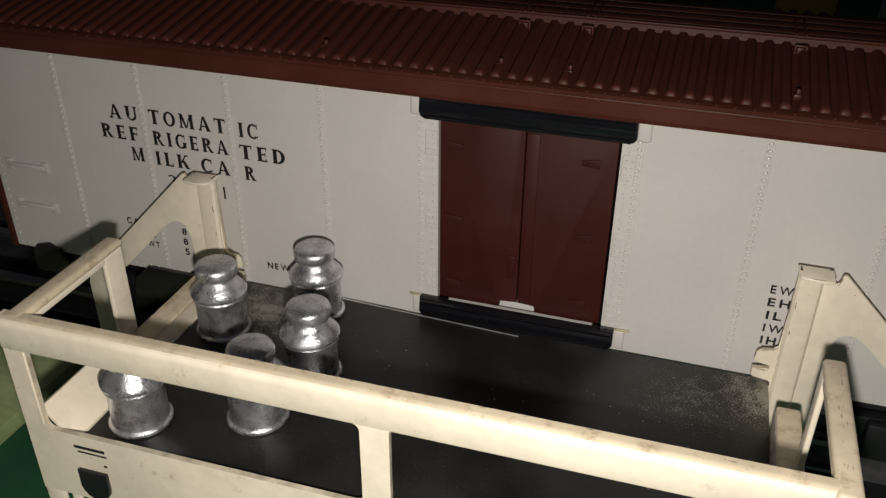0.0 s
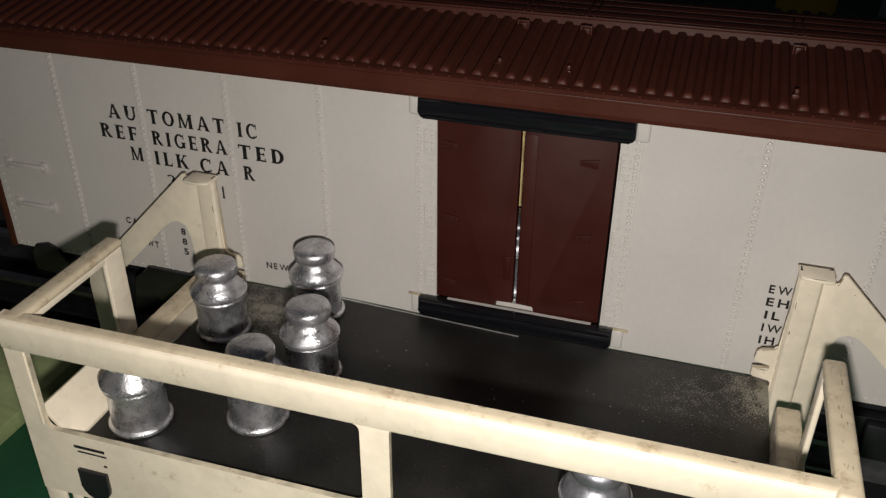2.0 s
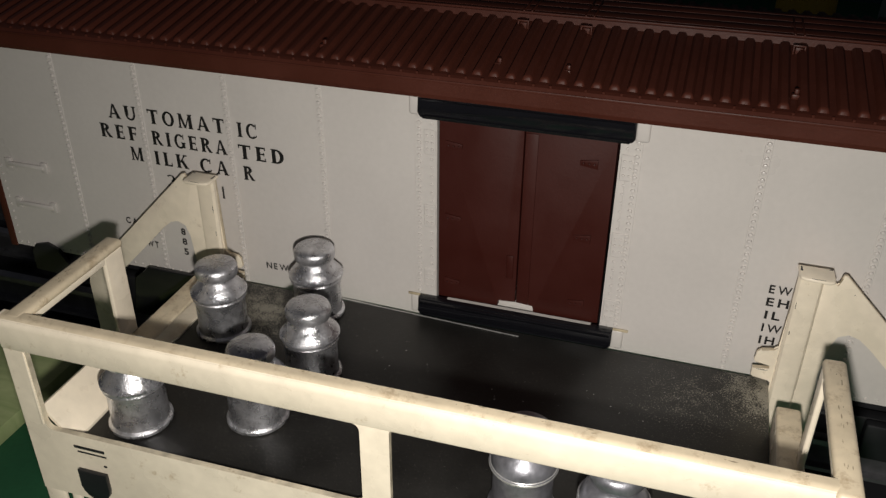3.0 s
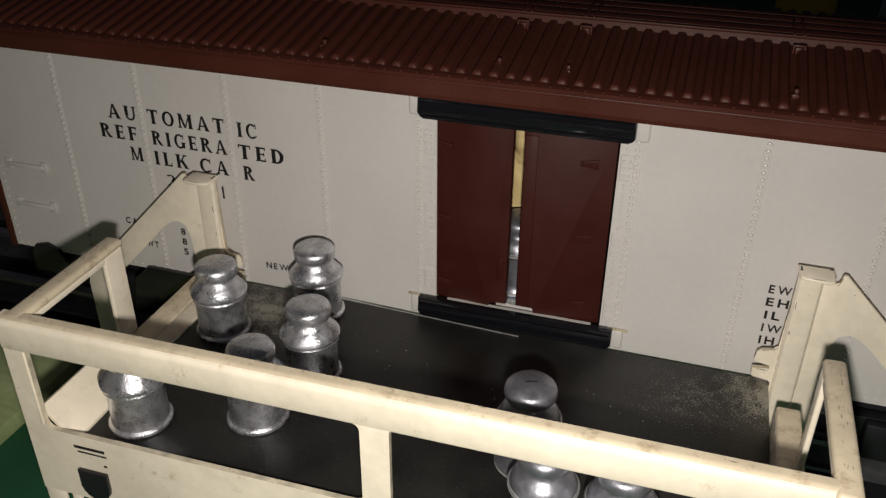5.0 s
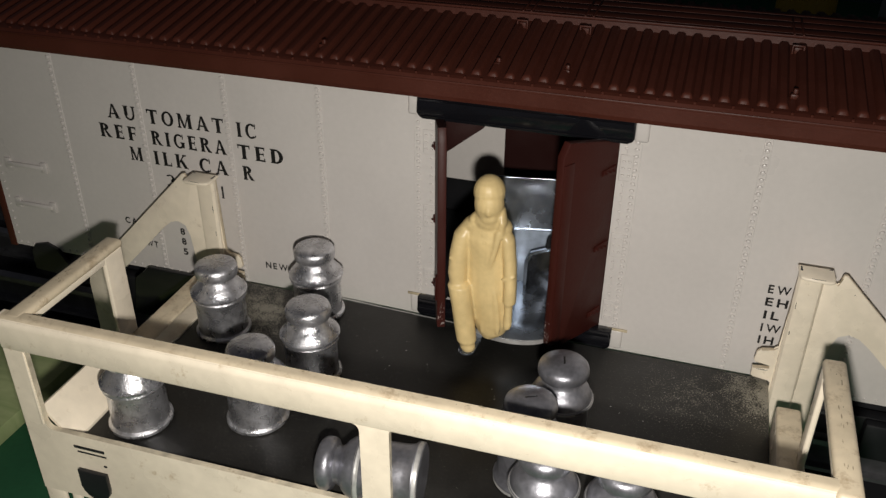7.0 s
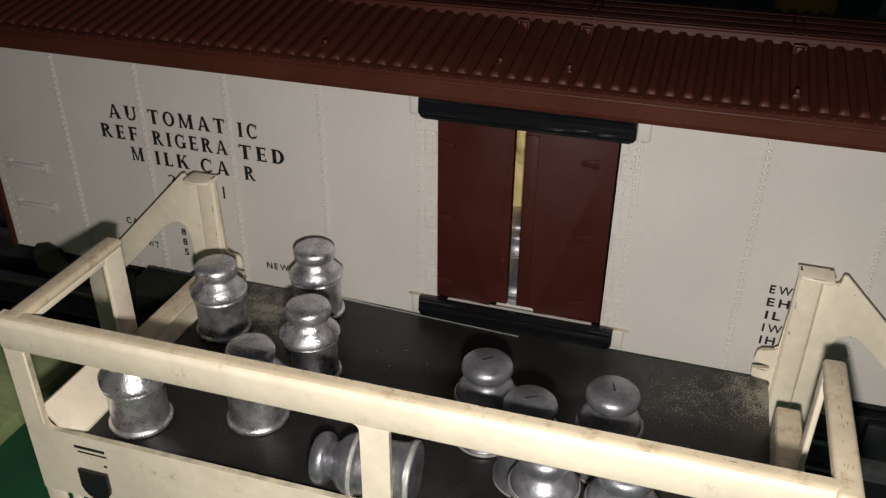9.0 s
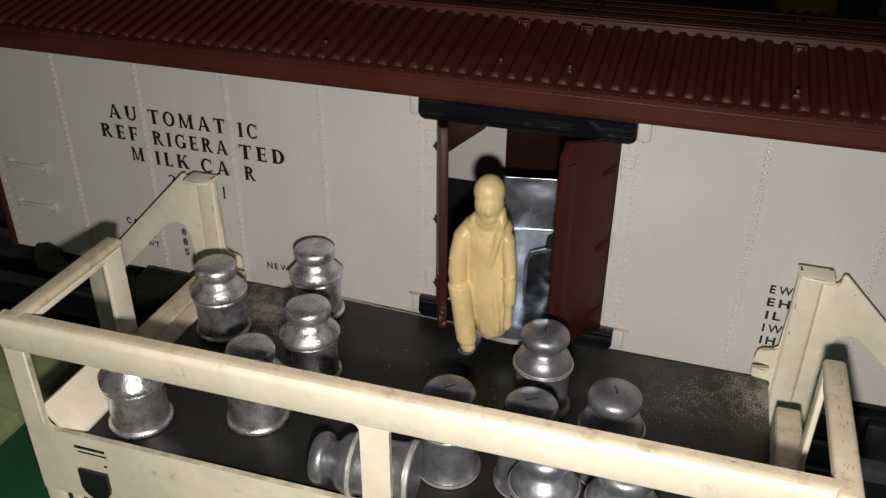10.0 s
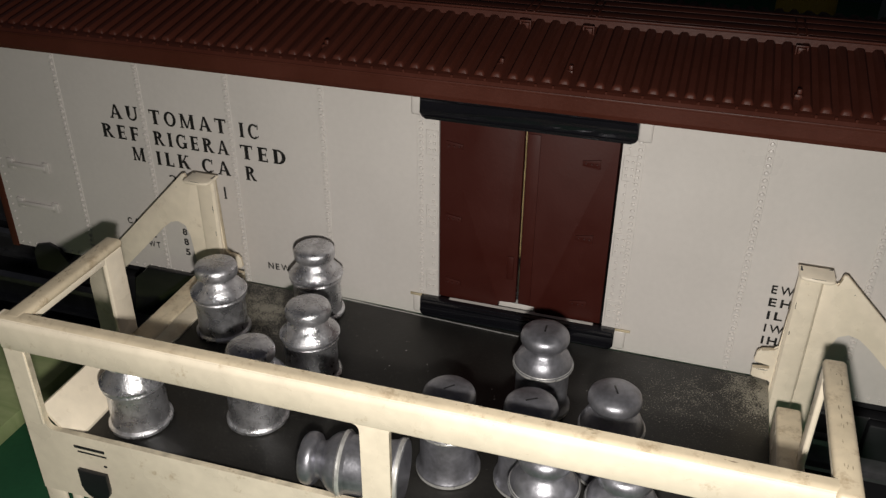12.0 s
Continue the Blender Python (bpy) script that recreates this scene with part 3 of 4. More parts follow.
# inside: inner walls behind the doorway
part("partition", box(bmesh.new(), -34, -10.3, 31, 32, 13.4, 46, 0.2), M_SIDE, CAR, "pale grey inner partition")
# this wall and the gusset below have the doorway's shade in their colour
part("motor_cover", box(bmesh.new(), -10.2, 34, 30, 31.2, 18.0, 46, 0.2), M_INNER_SHADED, CAR, "brown inner wall, darkened for the shade inside")
# added piece: pale colour for the sweep plate's lit front in the door notch
part("notch_glint", box(bmesh.new(), -4.2, 3.6, 2.05, 2.5, 0.7, 2.95, 0.08), M_SIDE, CAR, "added pale piece for the lit plate front seen in the door notch")
part("inner_back", box(bmesh.new(), -40, 40, 40, 41, 0.7, 46, 0.2), M_DARK, CAR, "black inner wall")
part("gusset", prism(bmesh.new(), [(-17.4, 43), (-17.4, 31.5), (-15.0, 32.3), (-11.5, 35.2), (-8.0, 38.0), (-7.0, 43)], 3.2, 4.0, "y", 0.15), M_INNER_SHADED, CAR, "brown corner gusset, darkened for the shade inside")


# ---- the platform ----
PX = -6.3


def platform():
    st = new("milk_platform")
    tagged(st, "cream painted metal loading platform with black deck, paint chipped", "toy platform")
    bm = bmesh.new()
    box(bm, -59.2, 47.0, -54.6, -3.2, -1.2, 0, 0.3)
    deck = part("deck", bm, M_DECK, st, "black painted deck, worn to bare metal at the ends")
    rng = random.Random(5)
    bm = bmesh.new()
    for c, n, sp in (((-8, -22), 12, 9), ((5, -19), 10, 10), ((-24, -14), 14, 5), ((32, -14), 26, 7), ((43, -9), 16, 3), ((-51, -12), 16, 4), ((20, -30), 8, 10), ((-5, -36), 8, 12)):
        for _ in range(n):
            x, y = c[0] + rng.gauss(0, sp), c[1] + rng.gauss(0, sp * 0.6)
            if not (-58 < x < 46 and -53 < y < -4):
                continue
            r, k, a0 = rng.uniform(0.04, 0.17), rng.randint(3, 5), rng.uniform(0, 6)
            bm.faces.new([bm.verts.new((x + r * rng.uniform(0.5, 1.5) * math.cos(a0 + 6.28 * i / k), y + r * rng.uniform(0.3, 1.0) * math.sin(a0 + 6.28 * i / k), 0.012)) for i in range(k)])
    tagged(part("paint_fleck", bm, M_RIM, deck, smooth=False), kind="stuff")
    rim = [(-35.1, -3.10), (1.7, -4.72), (1.7, -4.50), (-35.1, -2.88)]
    part("pale_edge", prism(bmesh.new(), rim, 0.01, 0.09, "z"), M_RIM, deck, "thin pale line along the back edge")
    # front panel: one pressed sheet with two round-cornered openings
    L, R = -67.3, 52.3
    y0, y1 = -55.6, -54.7
    top, wt, wb, bot = 23.0, 17.7, 2.6, -11.3
    bm = bmesh.new()
    loops = [[(L, bot), (R, bot), (R, top), (L, top)]]
    for a, b in ((-63.4, -9.5), (-5.2, 46.4)):
        r = 1.5
        loops.append(arc(a + r, wb + r, r, 180, 270, 5) + arc(b - r, wb + r, r, 270, 360, 5) + arc(b - r * 0.8, wt - r * 0.8, r * 0.8, 0, 90, 5) + arc(a + 0.4, wt - 0.4, 0.4, 90, 180, 3))
    sheet(bm, loops, y0, y1)
    soil_edges(part("front_panel", bm, M_CREAM, st, "cream pressed front panel with two openings", smooth=False), M_EDGE)
    # rolled top rail
    bm = bmesh.new()
    prism(bm, [(y0 - 0.05, wt + 0.02), (y0 - 0.28, wt + 0.4)] + arc(y0 + 1.0, top - 1.0, 1.4, 180, 90, 9) + [(y1 + 1.2, top + 0.4), (y1 + 1.7, top - 0.1), (y1 + 1.5, top - 0.6), (y0 + 0.5, top - 0.8), (y0 + 0.3, wt + 0.02)], L + 0.1, R - 0.1, "x")
    part("top_rail", bm, M_CREAM, st, "cream rolled top rail, brightly lit")
    band = arc(y0 + 1.0, top - 1.0, 1.425, 126, 90, 6) + [(y1 + 1.15, top + 0.42), (y1 + 1.15, top + 0.3)] + arc(y0 + 1.0, top - 1.0, 1.36, 90, 126, 6)
    part("rail_wear", prism(bmesh.new(), band, L + 0.6, R - 0.6, "x"), M_CREAM_WORN, st, "rubbed and soiled strip along the rail")
    rng = random.Random(31)
    bm = bmesh.new()
    for k in range(60):
        x = rng.uniform(L + 4, R - 5)
        r = rng.uniform(0.05, 0.14) if k % 6 else rng.uniform(0.16, 0.3)
        c = y0 + 1.75 + rng.gauss(0, 0.28)
        bm.faces.new([bm.verts.new((x + 2.2 * r * rng.uniform(0.5, 1) * math.cos(q * 0.9), min(c + 0.6 * r * rng.uniform(0.5, 1) * math.sin(q * 0.9), y1 + 1.15), top + 0.466)) for q in range(7)])
    tagged(part("rail_soil", bm, M_SOIL, st, "brown soil specks along the rail", smooth=False), kind="stuff")
    part("pressed_bead", box(bmesh.new(), -64.0, -63.55, y0 - 0.22, y0 + 0.1, wb + 0.8, wt - 0.2, 0.15), M_CREAM, st)
    part("slot", box(bmesh.new(), -58.9, -53.3, y0 - 0.1, y0 + 0.2, -0.1, 0.45, 0.05), M_DARK, st)
    part("slot", box(bmesh.new(), -58.4, -53.1, y0 - 0.1, y0 + 0.2, -0.95, -0.65, 0.05), M_DARK, st)
    part("rivet_hole", box(bmesh.new(), -54.0, -53.4, y0 - 0.1, y0 + 0.2, -3.1, -2.7, 0.05), M_DARK, st)
    bm = bmesh.new()
    prism(bm, [(-58.7, -4.2)] + arc(-56.0, -7.6, 2.6, 180, 360, 8) + [(-53.4, -4.2)], y0 - 0.9, y0 - 0.1, "y", 0.2)
    part("tab", bm, M_DARK, st, "dark rubber tab")
    for a, b in ((L, L + 3.6), (R - 3.6, R)):
        for c, zt in ((y0 + 0.1, bot + 0.1), (-6.0, 0)):
            part("leg", box(bmesh.new(), a, b, c, c + 0.8, TABLE, zt, 0.2), M_CREAM, st)
    part("leg_web", box(bmesh.new(), L + 5.0, L + 6.6, y0 + 0.2, y0 + 1.0, TABLE, bot + 0.1, 0.2), M_CREAM, st)
    # the whole front stands a little askew
    turn = Matrix.Translation((L * MM, y0 * MM, 0)) @ Matrix.Rotation(radians(0.6), 4, "Z") @ Matrix.Translation((-L * MM, -y0 * MM, 0))
    for o in st.children:
        if o.name != "deck":
            o.matrix_basis = turn
    # sloping sheet beside the deck
    part("side_sheet", prism(bmesh.new(), [(-59.3, -0.9), (-59.3, 0.3), (-64.2, 6.1), (-64.8, 5.8)], -54.6, -33.0, "y", 0.1), M_CREAM, st)
    # ends: high bar, its drop leg, low kerb, tall bracket behind
    for s in (-1, 1):
        X = lambda v: PX + s * v
        def bx(name, u0, u1, ya, yb, za, zb, bev, label="", mt=M_CREAM):
            a, b = sorted((X(u0), X(u1)))
            return part(name, box(bmesh.new(), a, b, ya, yb, za, zb, bev, 3), mt, st, label)
        bi, bo, be = (57.0, 60.2, -29.6) if s < 0 else (56.0, 59.2, -27.8)
        bx("side_bar", bi, bo, y0 + 0.4, be, 21.9, 23.5, 0.7, "cream side bar, rounded and worn", M_CREAM_WORN)
        rng = random.Random(44 + s)
        bm = bmesh.new()
        for k in range(16):
            u, v, r = rng.gauss((bi + bo) / 2, 0.4), rng.uniform(y0 + 4, be - 1.5), rng.uniform(0.05, 0.16)
            bm.faces.new([bm.verts.new((X(u) + r * rng.uniform(0.5, 1) * math.cos(q * 0.9), v + 4.5 * r * rng.uniform(0.5, 1) * math.sin(q * 0.9), 23.506)) for q in range(7)])
        tagged(part("bar_soil", bm, M_SOIL, st, "brown rubbed streaks on the bar", smooth=False), kind="stuff")
        bx("side_bar_web", bi + 0.2, bi + 0.95, y0 + 0.4, be - 0.6, 20.9, 22.4, 0.3)
        bx("drop_leg", bi + 0.1, bi + 1.0, be - (5.2 if s < 0 else 3.4), be - 0.5, -6, 22.2, 0.3)
        if s < 0:
            bx("kerb", 52.5, 57.0, -33.0, -6.2, 4.4, 5.2, 0.35, "cream kerb along the deck", M_CREAM_WORN)
            bx("deck_flange", 53.0, 57.4, -33.0, -7.0, -0.3, 0.25, 0.1, "cream flange beside the deck")
        else:
            bx("kerb", 53.4, 57.3, -54.5, -17.0, 4.2, 5.2, 0.45, "cream kerb along the deck", M_CREAM_WORN)
            bx("kerb_web", 53.35, 54.2, -54.4, -17.6, -3, 4.6, 0.2)
        # bracket plate: tall post, sloping arm, outer leg, arched opening
        pts = [(53.6, -12), (53.6, 0.4), (53.2, 0.8), (50.6, 0.8), (50.0, 1.2), (50.0, 3.0), (53.0, 3.0), (53.0, 4.0), (50.4, 4.0), (50.0, 4.5), (50.2, 6.2), (50.9, 6.9), (53.0, 7.0), (53.6, 7.6), (53.8, 23.6),
               (58.9, 23.6), (59.2, 22.6), (59.6, 21.7), (60.0, 21.5), (60.3, 21.9), (60.35, 23.3), (60.6, 23.8), (61.2, 23.7), (87.4, -3.0), (89.0, -5.2), (89.4, -7), (89.4, TABLE), (85.0, TABLE), (85.0, -8.4), (84.2, -6.2), (67.4, 10.6), (65.4, 12.5), (63.6, 13.0), (61.9, 12.2), (61.0, 9.8), (60.6, 4), (61.6, -12)]
        pts = [(X(u), v) for u, v in pts]
        if s < 0:
            pts = pts[::-1]
        soil_edges(part("bracket_plate", prism(bmesh.new(), pts, -4.6, -3.8, "y", 0.2), M_CREAM, st, "cream bracket with sloping arm"), M_CREAM_WORN)
        # raised inner half of the post
        bm = bmesh.new()
        cs = [(53.7, -4.5), (53.7, -5.2), (54.1, -5.65), (56.9, -5.65), (57.35, -5.45), (57.9, -4.5)]
        cs = [(X(u), v) for u, v in cs]
        prism(bm, cs if s > 0 else cs[::-1], -5, 23.6, "z")
        part("post", bm, M_CREAM, st, "tall cream post")
        bm = bmesh.new()
        cp = [(53.5, -3.4), (53.5, -6.6), (53.8, -7.3), (54.6, -7.7), (58.2, -7.9), (58.9, -7.5), (59.1, -6.8), (59.0, -3.4)]
        cp = [(X(u), v) for u, v in cp]
        prism(bm, cp if s > 0 else cp[::-1], 23.4, 24.1, "z", 0.3)
        part("post_cap", bm, M_CREAM, st, "worn folded post cap")
        for a, b, c, d in ((53.75, 54.15, -5.4, -3.9), (55.2, 57.6, -7.72, -7.58), (58.2, 58.9, -4.0, -3.7)):
            bm = bmesh.new()
            bm.faces.new([bm.verts.new((X(u), v, 24.106)) for u, v in ((a, c), ((a + b) / 2, c - 0.05), (b, c + 0.1), (b - 0.05, (c + d) / 2), (b - 0.1, d), (a + 0.1, d - 0.05))])
            part("paint_chip", bm, M_DARK, st, smooth=False)
        # chips in the paint, down to dark metal
        rng = random.Random(9 + s)
        for u, v, w, h in ((54.3, 1.9, 0.3, 0.1), (51.6, 2.75, 0.9, 0.08), (59.8, -9.6, 0.5, 0.2), (54.3, 17.5, 0.06, 0.8), (54.35, 12.0, 0.07, 0.5), (62.8, 20.6, 0.12, 0.1)):
            bm = bmesh.new()
            yy = -5.68 if 53.8 < u < 56.4 and v > 8 else -4.62
            bm.faces.new([bm.verts.new((X(u) + s * w * rng.uniform(0.6, 1.3) * math.cos(q * 1.05), yy, v + h * rng.uniform(0.5, 1.4) * math.sin(q * 1.05))) for q in range(6)])
            part("paint_chip", bm, M_DARK, st, smooth=False)
    part("base_lug", prism(bmesh.new(), [(-84.1, -4.2), (-80.4, -1.0), (-66.0, -1.1), (-66.0, -14.0), (-86.0, -14.0)], -3.5, -2.6, "y", 0.15), M_BLACK, st, "black metal lug of the base")
    return st


platform()


# ---- milk cans ----
def can_profile(old):
    if old:
        return [(0, 0), (4.9, 0), (5.15, 0.3), (5.15, 0.75), (4.95, 0.95), (4.7, 1.15), (4.6, 1.9), (4.55, 7.2), (4.62, 7.7), (4.98, 7.9), (5.05, 8.2), (4.92, 8.5), (5.2, 8.7), (5.22, 9.05), (4.95, 9.2), (4.55, 9.85),
                (3.7, 10.8), (3.1, 11.4), (2.95, 12.0), (3.2, 12.3), (3.8, 12.55), (3.92, 12.9), (3.9, 13.9), (3.7, 14.4), (3.2, 14.75), (1.6, 14.9), (0, 14.9)]

    h = 16.0 / 14.9
    return [(r, z * h) for r, z in ((0, 0), (4.7, 0), (4.95, 0.25), (5.0, 0.9), (4.55, 1.5), (4.4, 2.4), (4.4, 7.6), (4.75, 8.0), (5.0, 8.3), (5.0, 8.65), (4.75, 8.8), (4.6, 9.3), (4.3, 10.0), (3.8, 10.6), (3.2, 11.0), (2.85, 11.5), (2.85, 12.0), (3.35, 12.2), (3.8, 12.5), (3.98, 12.95), (3.98, 13.5), (3.82, 14.0), (3.4, 14.4), (2.5, 14.7), (1.3, 14.87), (0, 14.9))]


def can_lid_split(old):
    can = new("milk_can")
    prof = can_profile(old)
    mt = M_CAN_OLD if old else M_CAN
    k = 20 if old else 18
    part("can_body", lathe(bmesh.new(), prof[:k], 48), mt, can)
    lid = part("lid", lathe(bmesh.new(), [(2.8, prof[k - 1][1] - 0.1)] + prof[k - 1:], 48), mt, can)
    if not old:
        part("slot_mark", box(bmesh.new(), -0.95, 0.95, -0.16, 0.16, 15.5, 16.01, 0.06), M_DARK, lid, "dark groove across the lid")
        part("base_rim", lathe(bmesh.new(), [(4.7, 0.04), (4.98, 0.22), (5.0, 0.55), (4.97, 1.0), (4.75, 1.2)], 48), M_RIM, can, "worn bright rim")
        part("shoulder_rim", lathe(bmesh.new(), [(4.8, 8.65), (5.02, 8.9), (5.03, 9.2), (4.8, 9.45)], 48), M_RIM, can)
    return can


can_old = tagged(can_lid_split(True), "bright hammered silver toy milk can on the deck", "milk can", "waiting milk cans")
OLD = [(-52.4, -19.6, 20), (-37.8, -8.4, 80), (-30.6, -26.6, 140), (-34.4, -40.0, 200), (-52.4, -46.6, 290)]
for i, (x, y, a) in enumerate(OLD):
    m = pose(x * MM, y * MM, 0.00002, 0, 0, a)
    if i == 0:
        can_old.matrix_basis = m
    else:
        copy_thing(can_old, m)

first = tagged(can_lid_split(False), "satin grey toy milk can with a slotted lid", "milk can", "delivered milk cans")
CANS = [first] + [copy_thing(first, pose(0, 0, 0)) for _ in range(6)]


# ---- the figure and its carriage ----
def ell(bm, c, r, rot=(0, 0, 0)):
    bmesh.ops.create_uvsphere(bm, u_segments=16, v_segments=10, radius=1.0, matrix=Matrix.LocRotScale(c, Euler([radians(q) for q in rot]), r))


def loft(bm, rows, n=18):
    """A closed body through elliptical sections."""
    rings = []
    for (cx, cy, cz), rx, ry in rows:
        rings.append([bm.verts.new((cx + rx * math.cos(2 * math.pi * i / n), cy + ry * math.sin(2 * math.pi * i / n), cz)) for i in range(n)])
    for a, b in zip(rings, rings[1:]):
        for i in range(n):
            j = (i + 1) % n
            bm.faces.new((a[i], a[j], b[j], b[i]))
    bm.faces.new(rings[0])
    bm.faces.new(rings[-1][::-1])


def figure():
    bm = bmesh.new()
    # coat, collar and head
    loft(bm, [((1.3, 0.4, 1.3), 1.4, 1.8), ((1.7, 0.2, 2.6), 2.7, 2.3), ((1.6, 0.0, 5.0), 3.7, 2.6), ((1.2, -0.1, 8), 4.1, 2.75), ((0.7, -0.1, 12), 4.2, 2.7), ((0.4, 0.0, 16), 4.0, 2.6), ((0.2, 0.2, 19.5), 3.9, 2.7), ((0.1, 0.2, 22.5), 4.3, 2.8), ((0.2, 0.3, 24.6), 3.8, 2.5), ((0.4, 0.3, 26.2), 2.8, 2.3), ((0.5, 0.2, 28), 2.2, 2.1)])
    ell(bm, (0.55, -0.6, 29.4), (2.65, 2.75, 3.3), (12, 0, 8))
    ell(bm, (0.4, -0.1, 31.5), (2.8, 3.05, 2.95), (-2, -6, 0))
    ell(bm, (0.7, -1.7, 30.1), (2.1, 1.45, 0.3), (14, -4, 8))
    ell(bm, (1.0, -3.0, 28.8), (0.5, 0.5, 0.9), (12, 0, 0))
    ell(bm, (0.8, -1.7, 27.2), (1.7, 1.2, 1.4))
    # neck sunk into the shoulders
    ell(bm, (0.5, -0.4, 26.2), (2.7, 2.2, 2.2))
    ell(bm, (-1.7, 0.1, 25.0), (2.9, 2.1, 1.6), (0, -24, 0))
    ell(bm, (2.5, 0.1, 25.2), (2.4, 2.0, 1.5), (0, 24, 0))
    # collar turned up beside the chin
    loft(bm, [((-2.2, -0.4, 24.8), 1.0, 1.4), ((-2.0, -0.5, 26.4), 0.9, 1.3), ((-1.7, -0.3, 27.2), 0.5, 0.8)])
    loft(bm, [((3.0, -0.9, 23.6), 0.8, 1.4), ((3.1, -0.8, 26.4), 0.85, 1.4), ((2.8, -0.3, 28.6), 0.6, 1.0)])
    # one arm with an elbow fold reaches down to the can, the other hangs close
    loft(bm, [((-3.2, 0.0, 24.6), 1.2, 1.4), ((-3.9, -0.6, 23), 1.7, 1.9), ((-4.4, -1.3, 19.5), 1.75, 2.0), ((-4.5, -2.0, 15.5), 1.75, 1.9), ((-4.2, -2.5, 12.6), 1.4, 1.5)])
    loft(bm, [((-4.2, -2.2, 14.0), 1.3, 1.4), ((-4.0, -2.5, 13.2), 2.15, 2.1), ((-3.3, -3.0, 9.5), 1.95, 2.0), ((-2.5, -3.7, 5.6), 1.95, 1.95), ((-1.9, -4.2, 2.6), 1.85, 1.85), ((-1.8, -4.3, 2.2), 1.5, 1.5)])
    loft(bm, [((-1.9, -4.2, 3.0), 1.4, 1.4), ((-1.55, -4.6, 1.5), 1.45, 1.4), ((-1.4, -4.7, 0.7), 1.1, 1.1)])
    loft(bm, [((2.8, 0.0, 25.4), 0.9, 1.1), ((4.1, -0.4, 23), 1.25, 1.6), ((4.8, -0.9, 18.5), 1.2, 1.6), ((5.2, -1.6, 14), 1.15, 1.5), ((5.3, -2.1, 10.8), 1.2, 1.3)])
    loft(bm, [((5.2, -2.2, 11.4), 0.8, 0.9), ((5.3, -2.6, 8.5), 0.75, 0.9), ((5.3, -2.8, 6.6), 0.85, 0.95), ((5.2, -2.9, 5.6), 0.6, 0.7)])
    # folds of the sleeve and the coat's skirt
    for fx, fy, fz, tilt in ((-4.6, -2.9, 18.2, 25), (4.9, -2.3, 16.0, -25)):
        ell(bm, (fx, fy, fz), (1.5, 0.55, 0.4), (0, tilt, 0))
    for fx, lean in ((0.6, 2), (3.0, -5)):
        ell(bm, (fx, -2.35, 8.0), (0.7, 0.4, 5.0), (2, lean, 0))
    # soft edge of the coat, falling from the collar
    loft(bm, [((2.7, -1.8, 24.8), 0.6, 0.6), ((2.5, -2.2, 22.5), 0.6, 0.5), ((1.9, -2.35, 19.5), 0.5, 0.35), ((1.2, -2.3, 17), 0.3, 0.2)])
    me = bpy.data.meshes.new("tmp")
    bmesh.ops.scale(bm, vec=(0.97 * MM, 0.97 * MM, 0.97 * MM), verts=bm.verts)
    bm.to_mesh(me)
    bm.free()
    ob = new("toy_figure", me)
    rm = ob.modifiers.new("r", "REMESH")
    rm.mode, rm.voxel_size = "VOXEL", 0.0002
    sm = ob.modifiers.new("s", "SMOOTH")
    sm.iterations = 5
    res = bpy.data.meshes.new_from_object(ob.evaluated_get(bpy.context.evaluated_depsgraph_get()))
    ob.modifiers.clear()
    ob.data = res
    res.materials.clear()
    res.materials.append(M_FIG)
    res.shade_smooth()
    return tagged(ob, "cream moulded plastic figure standing in the doorway", "toy figure")


FIG = figure()
carriage = tagged(new("sweep_carriage"), "bright steel sweep plate that carries the figure", "mechanism")
bm = bmesh.new()
prism(bm, [(-8.6, 17), (8.6, 18), (8.6, 4)] + [(8.6 * math.cos(radians(a)), 8.4 * math.sin(radians(a)) * 0.62) for a in range(0, -181, -15)] + [(-8.6, 4)], 0.35, 0.9, "z", 0.1)
part("sweep_plate", bm, M_STEEL, carriage)
lip = [(8.6 * math.cos(radians(a)), 8.4 * math.sin(radians(a)) * 0.62) for a in range(-14, -167, -8)]
# lip in a paler material, so the plate's lit front edge is in its colour
part("front_lip", prism(bmesh.new(), [(x * 1.01, y * 1.025) for x, y in lip] + [(x, y * 0.95) for x, y in lip[::-1]], 0.2, 1.02, "z", 0.05), M_RIM, carriage, "front lip, pale for the lit edge of the plate")
toe = part("toe", prism(bmesh.new(), [(-7.6, -6.6)] + arc(-5.9, -9.4, 1.5, 180, 360, 8) + [(-4.2, -6.0), (-4.2, -2.0), (-7.6, -2.0)], -0.1, 0.28, "z", 0.12), M_STEEL, carriage, "grey steel toe under the figure")
bm = bmesh.new()
prism(bm, [(-8.0, 14.2), (8.5, 17.4), (8.4, 17.9), (-8.1, 14.7)], 0.8, 23.7, "z", 0.1)
prism(bm, [(-8.0, 13.95), (8.5, 17.15), (8.5, 17.5), (-8.0, 14.3)], 12.5, 12.8, "z", 0.05)
# added sheet over the steel's lower half, its reflection painted as colour
part("lower_reflection", prism(bmesh.new(), [(-8.0, 13.98), (8.5, 17.18), (8.5, 17.45), (-8.0, 14.25)], 0.9, 12.5, "z", 0.03), M_REFLECTION, carriage, "lower half of the steel plate, pale blue for its reflection")
part("back_plate", bm, M_STEEL, carriage, "polished upright steel plate")
bm = bmesh.new()
prism(bm, [(x + 0.2, 0.8 + (z - 0.8) * 0.8) for x, z in [(0.2, 0.8), (0.2, 9.5), (1.0, 12.2), (3.5, 13.6), (6.0, 14.6), (6.8, 14.6), (6.8, 0.8)]], 10.9, 11.5, "y", 0.2)
part("flap", bm, M_MIRROR, carriage, "dark curved flap with a bright edge")
bm = bmesh.new()
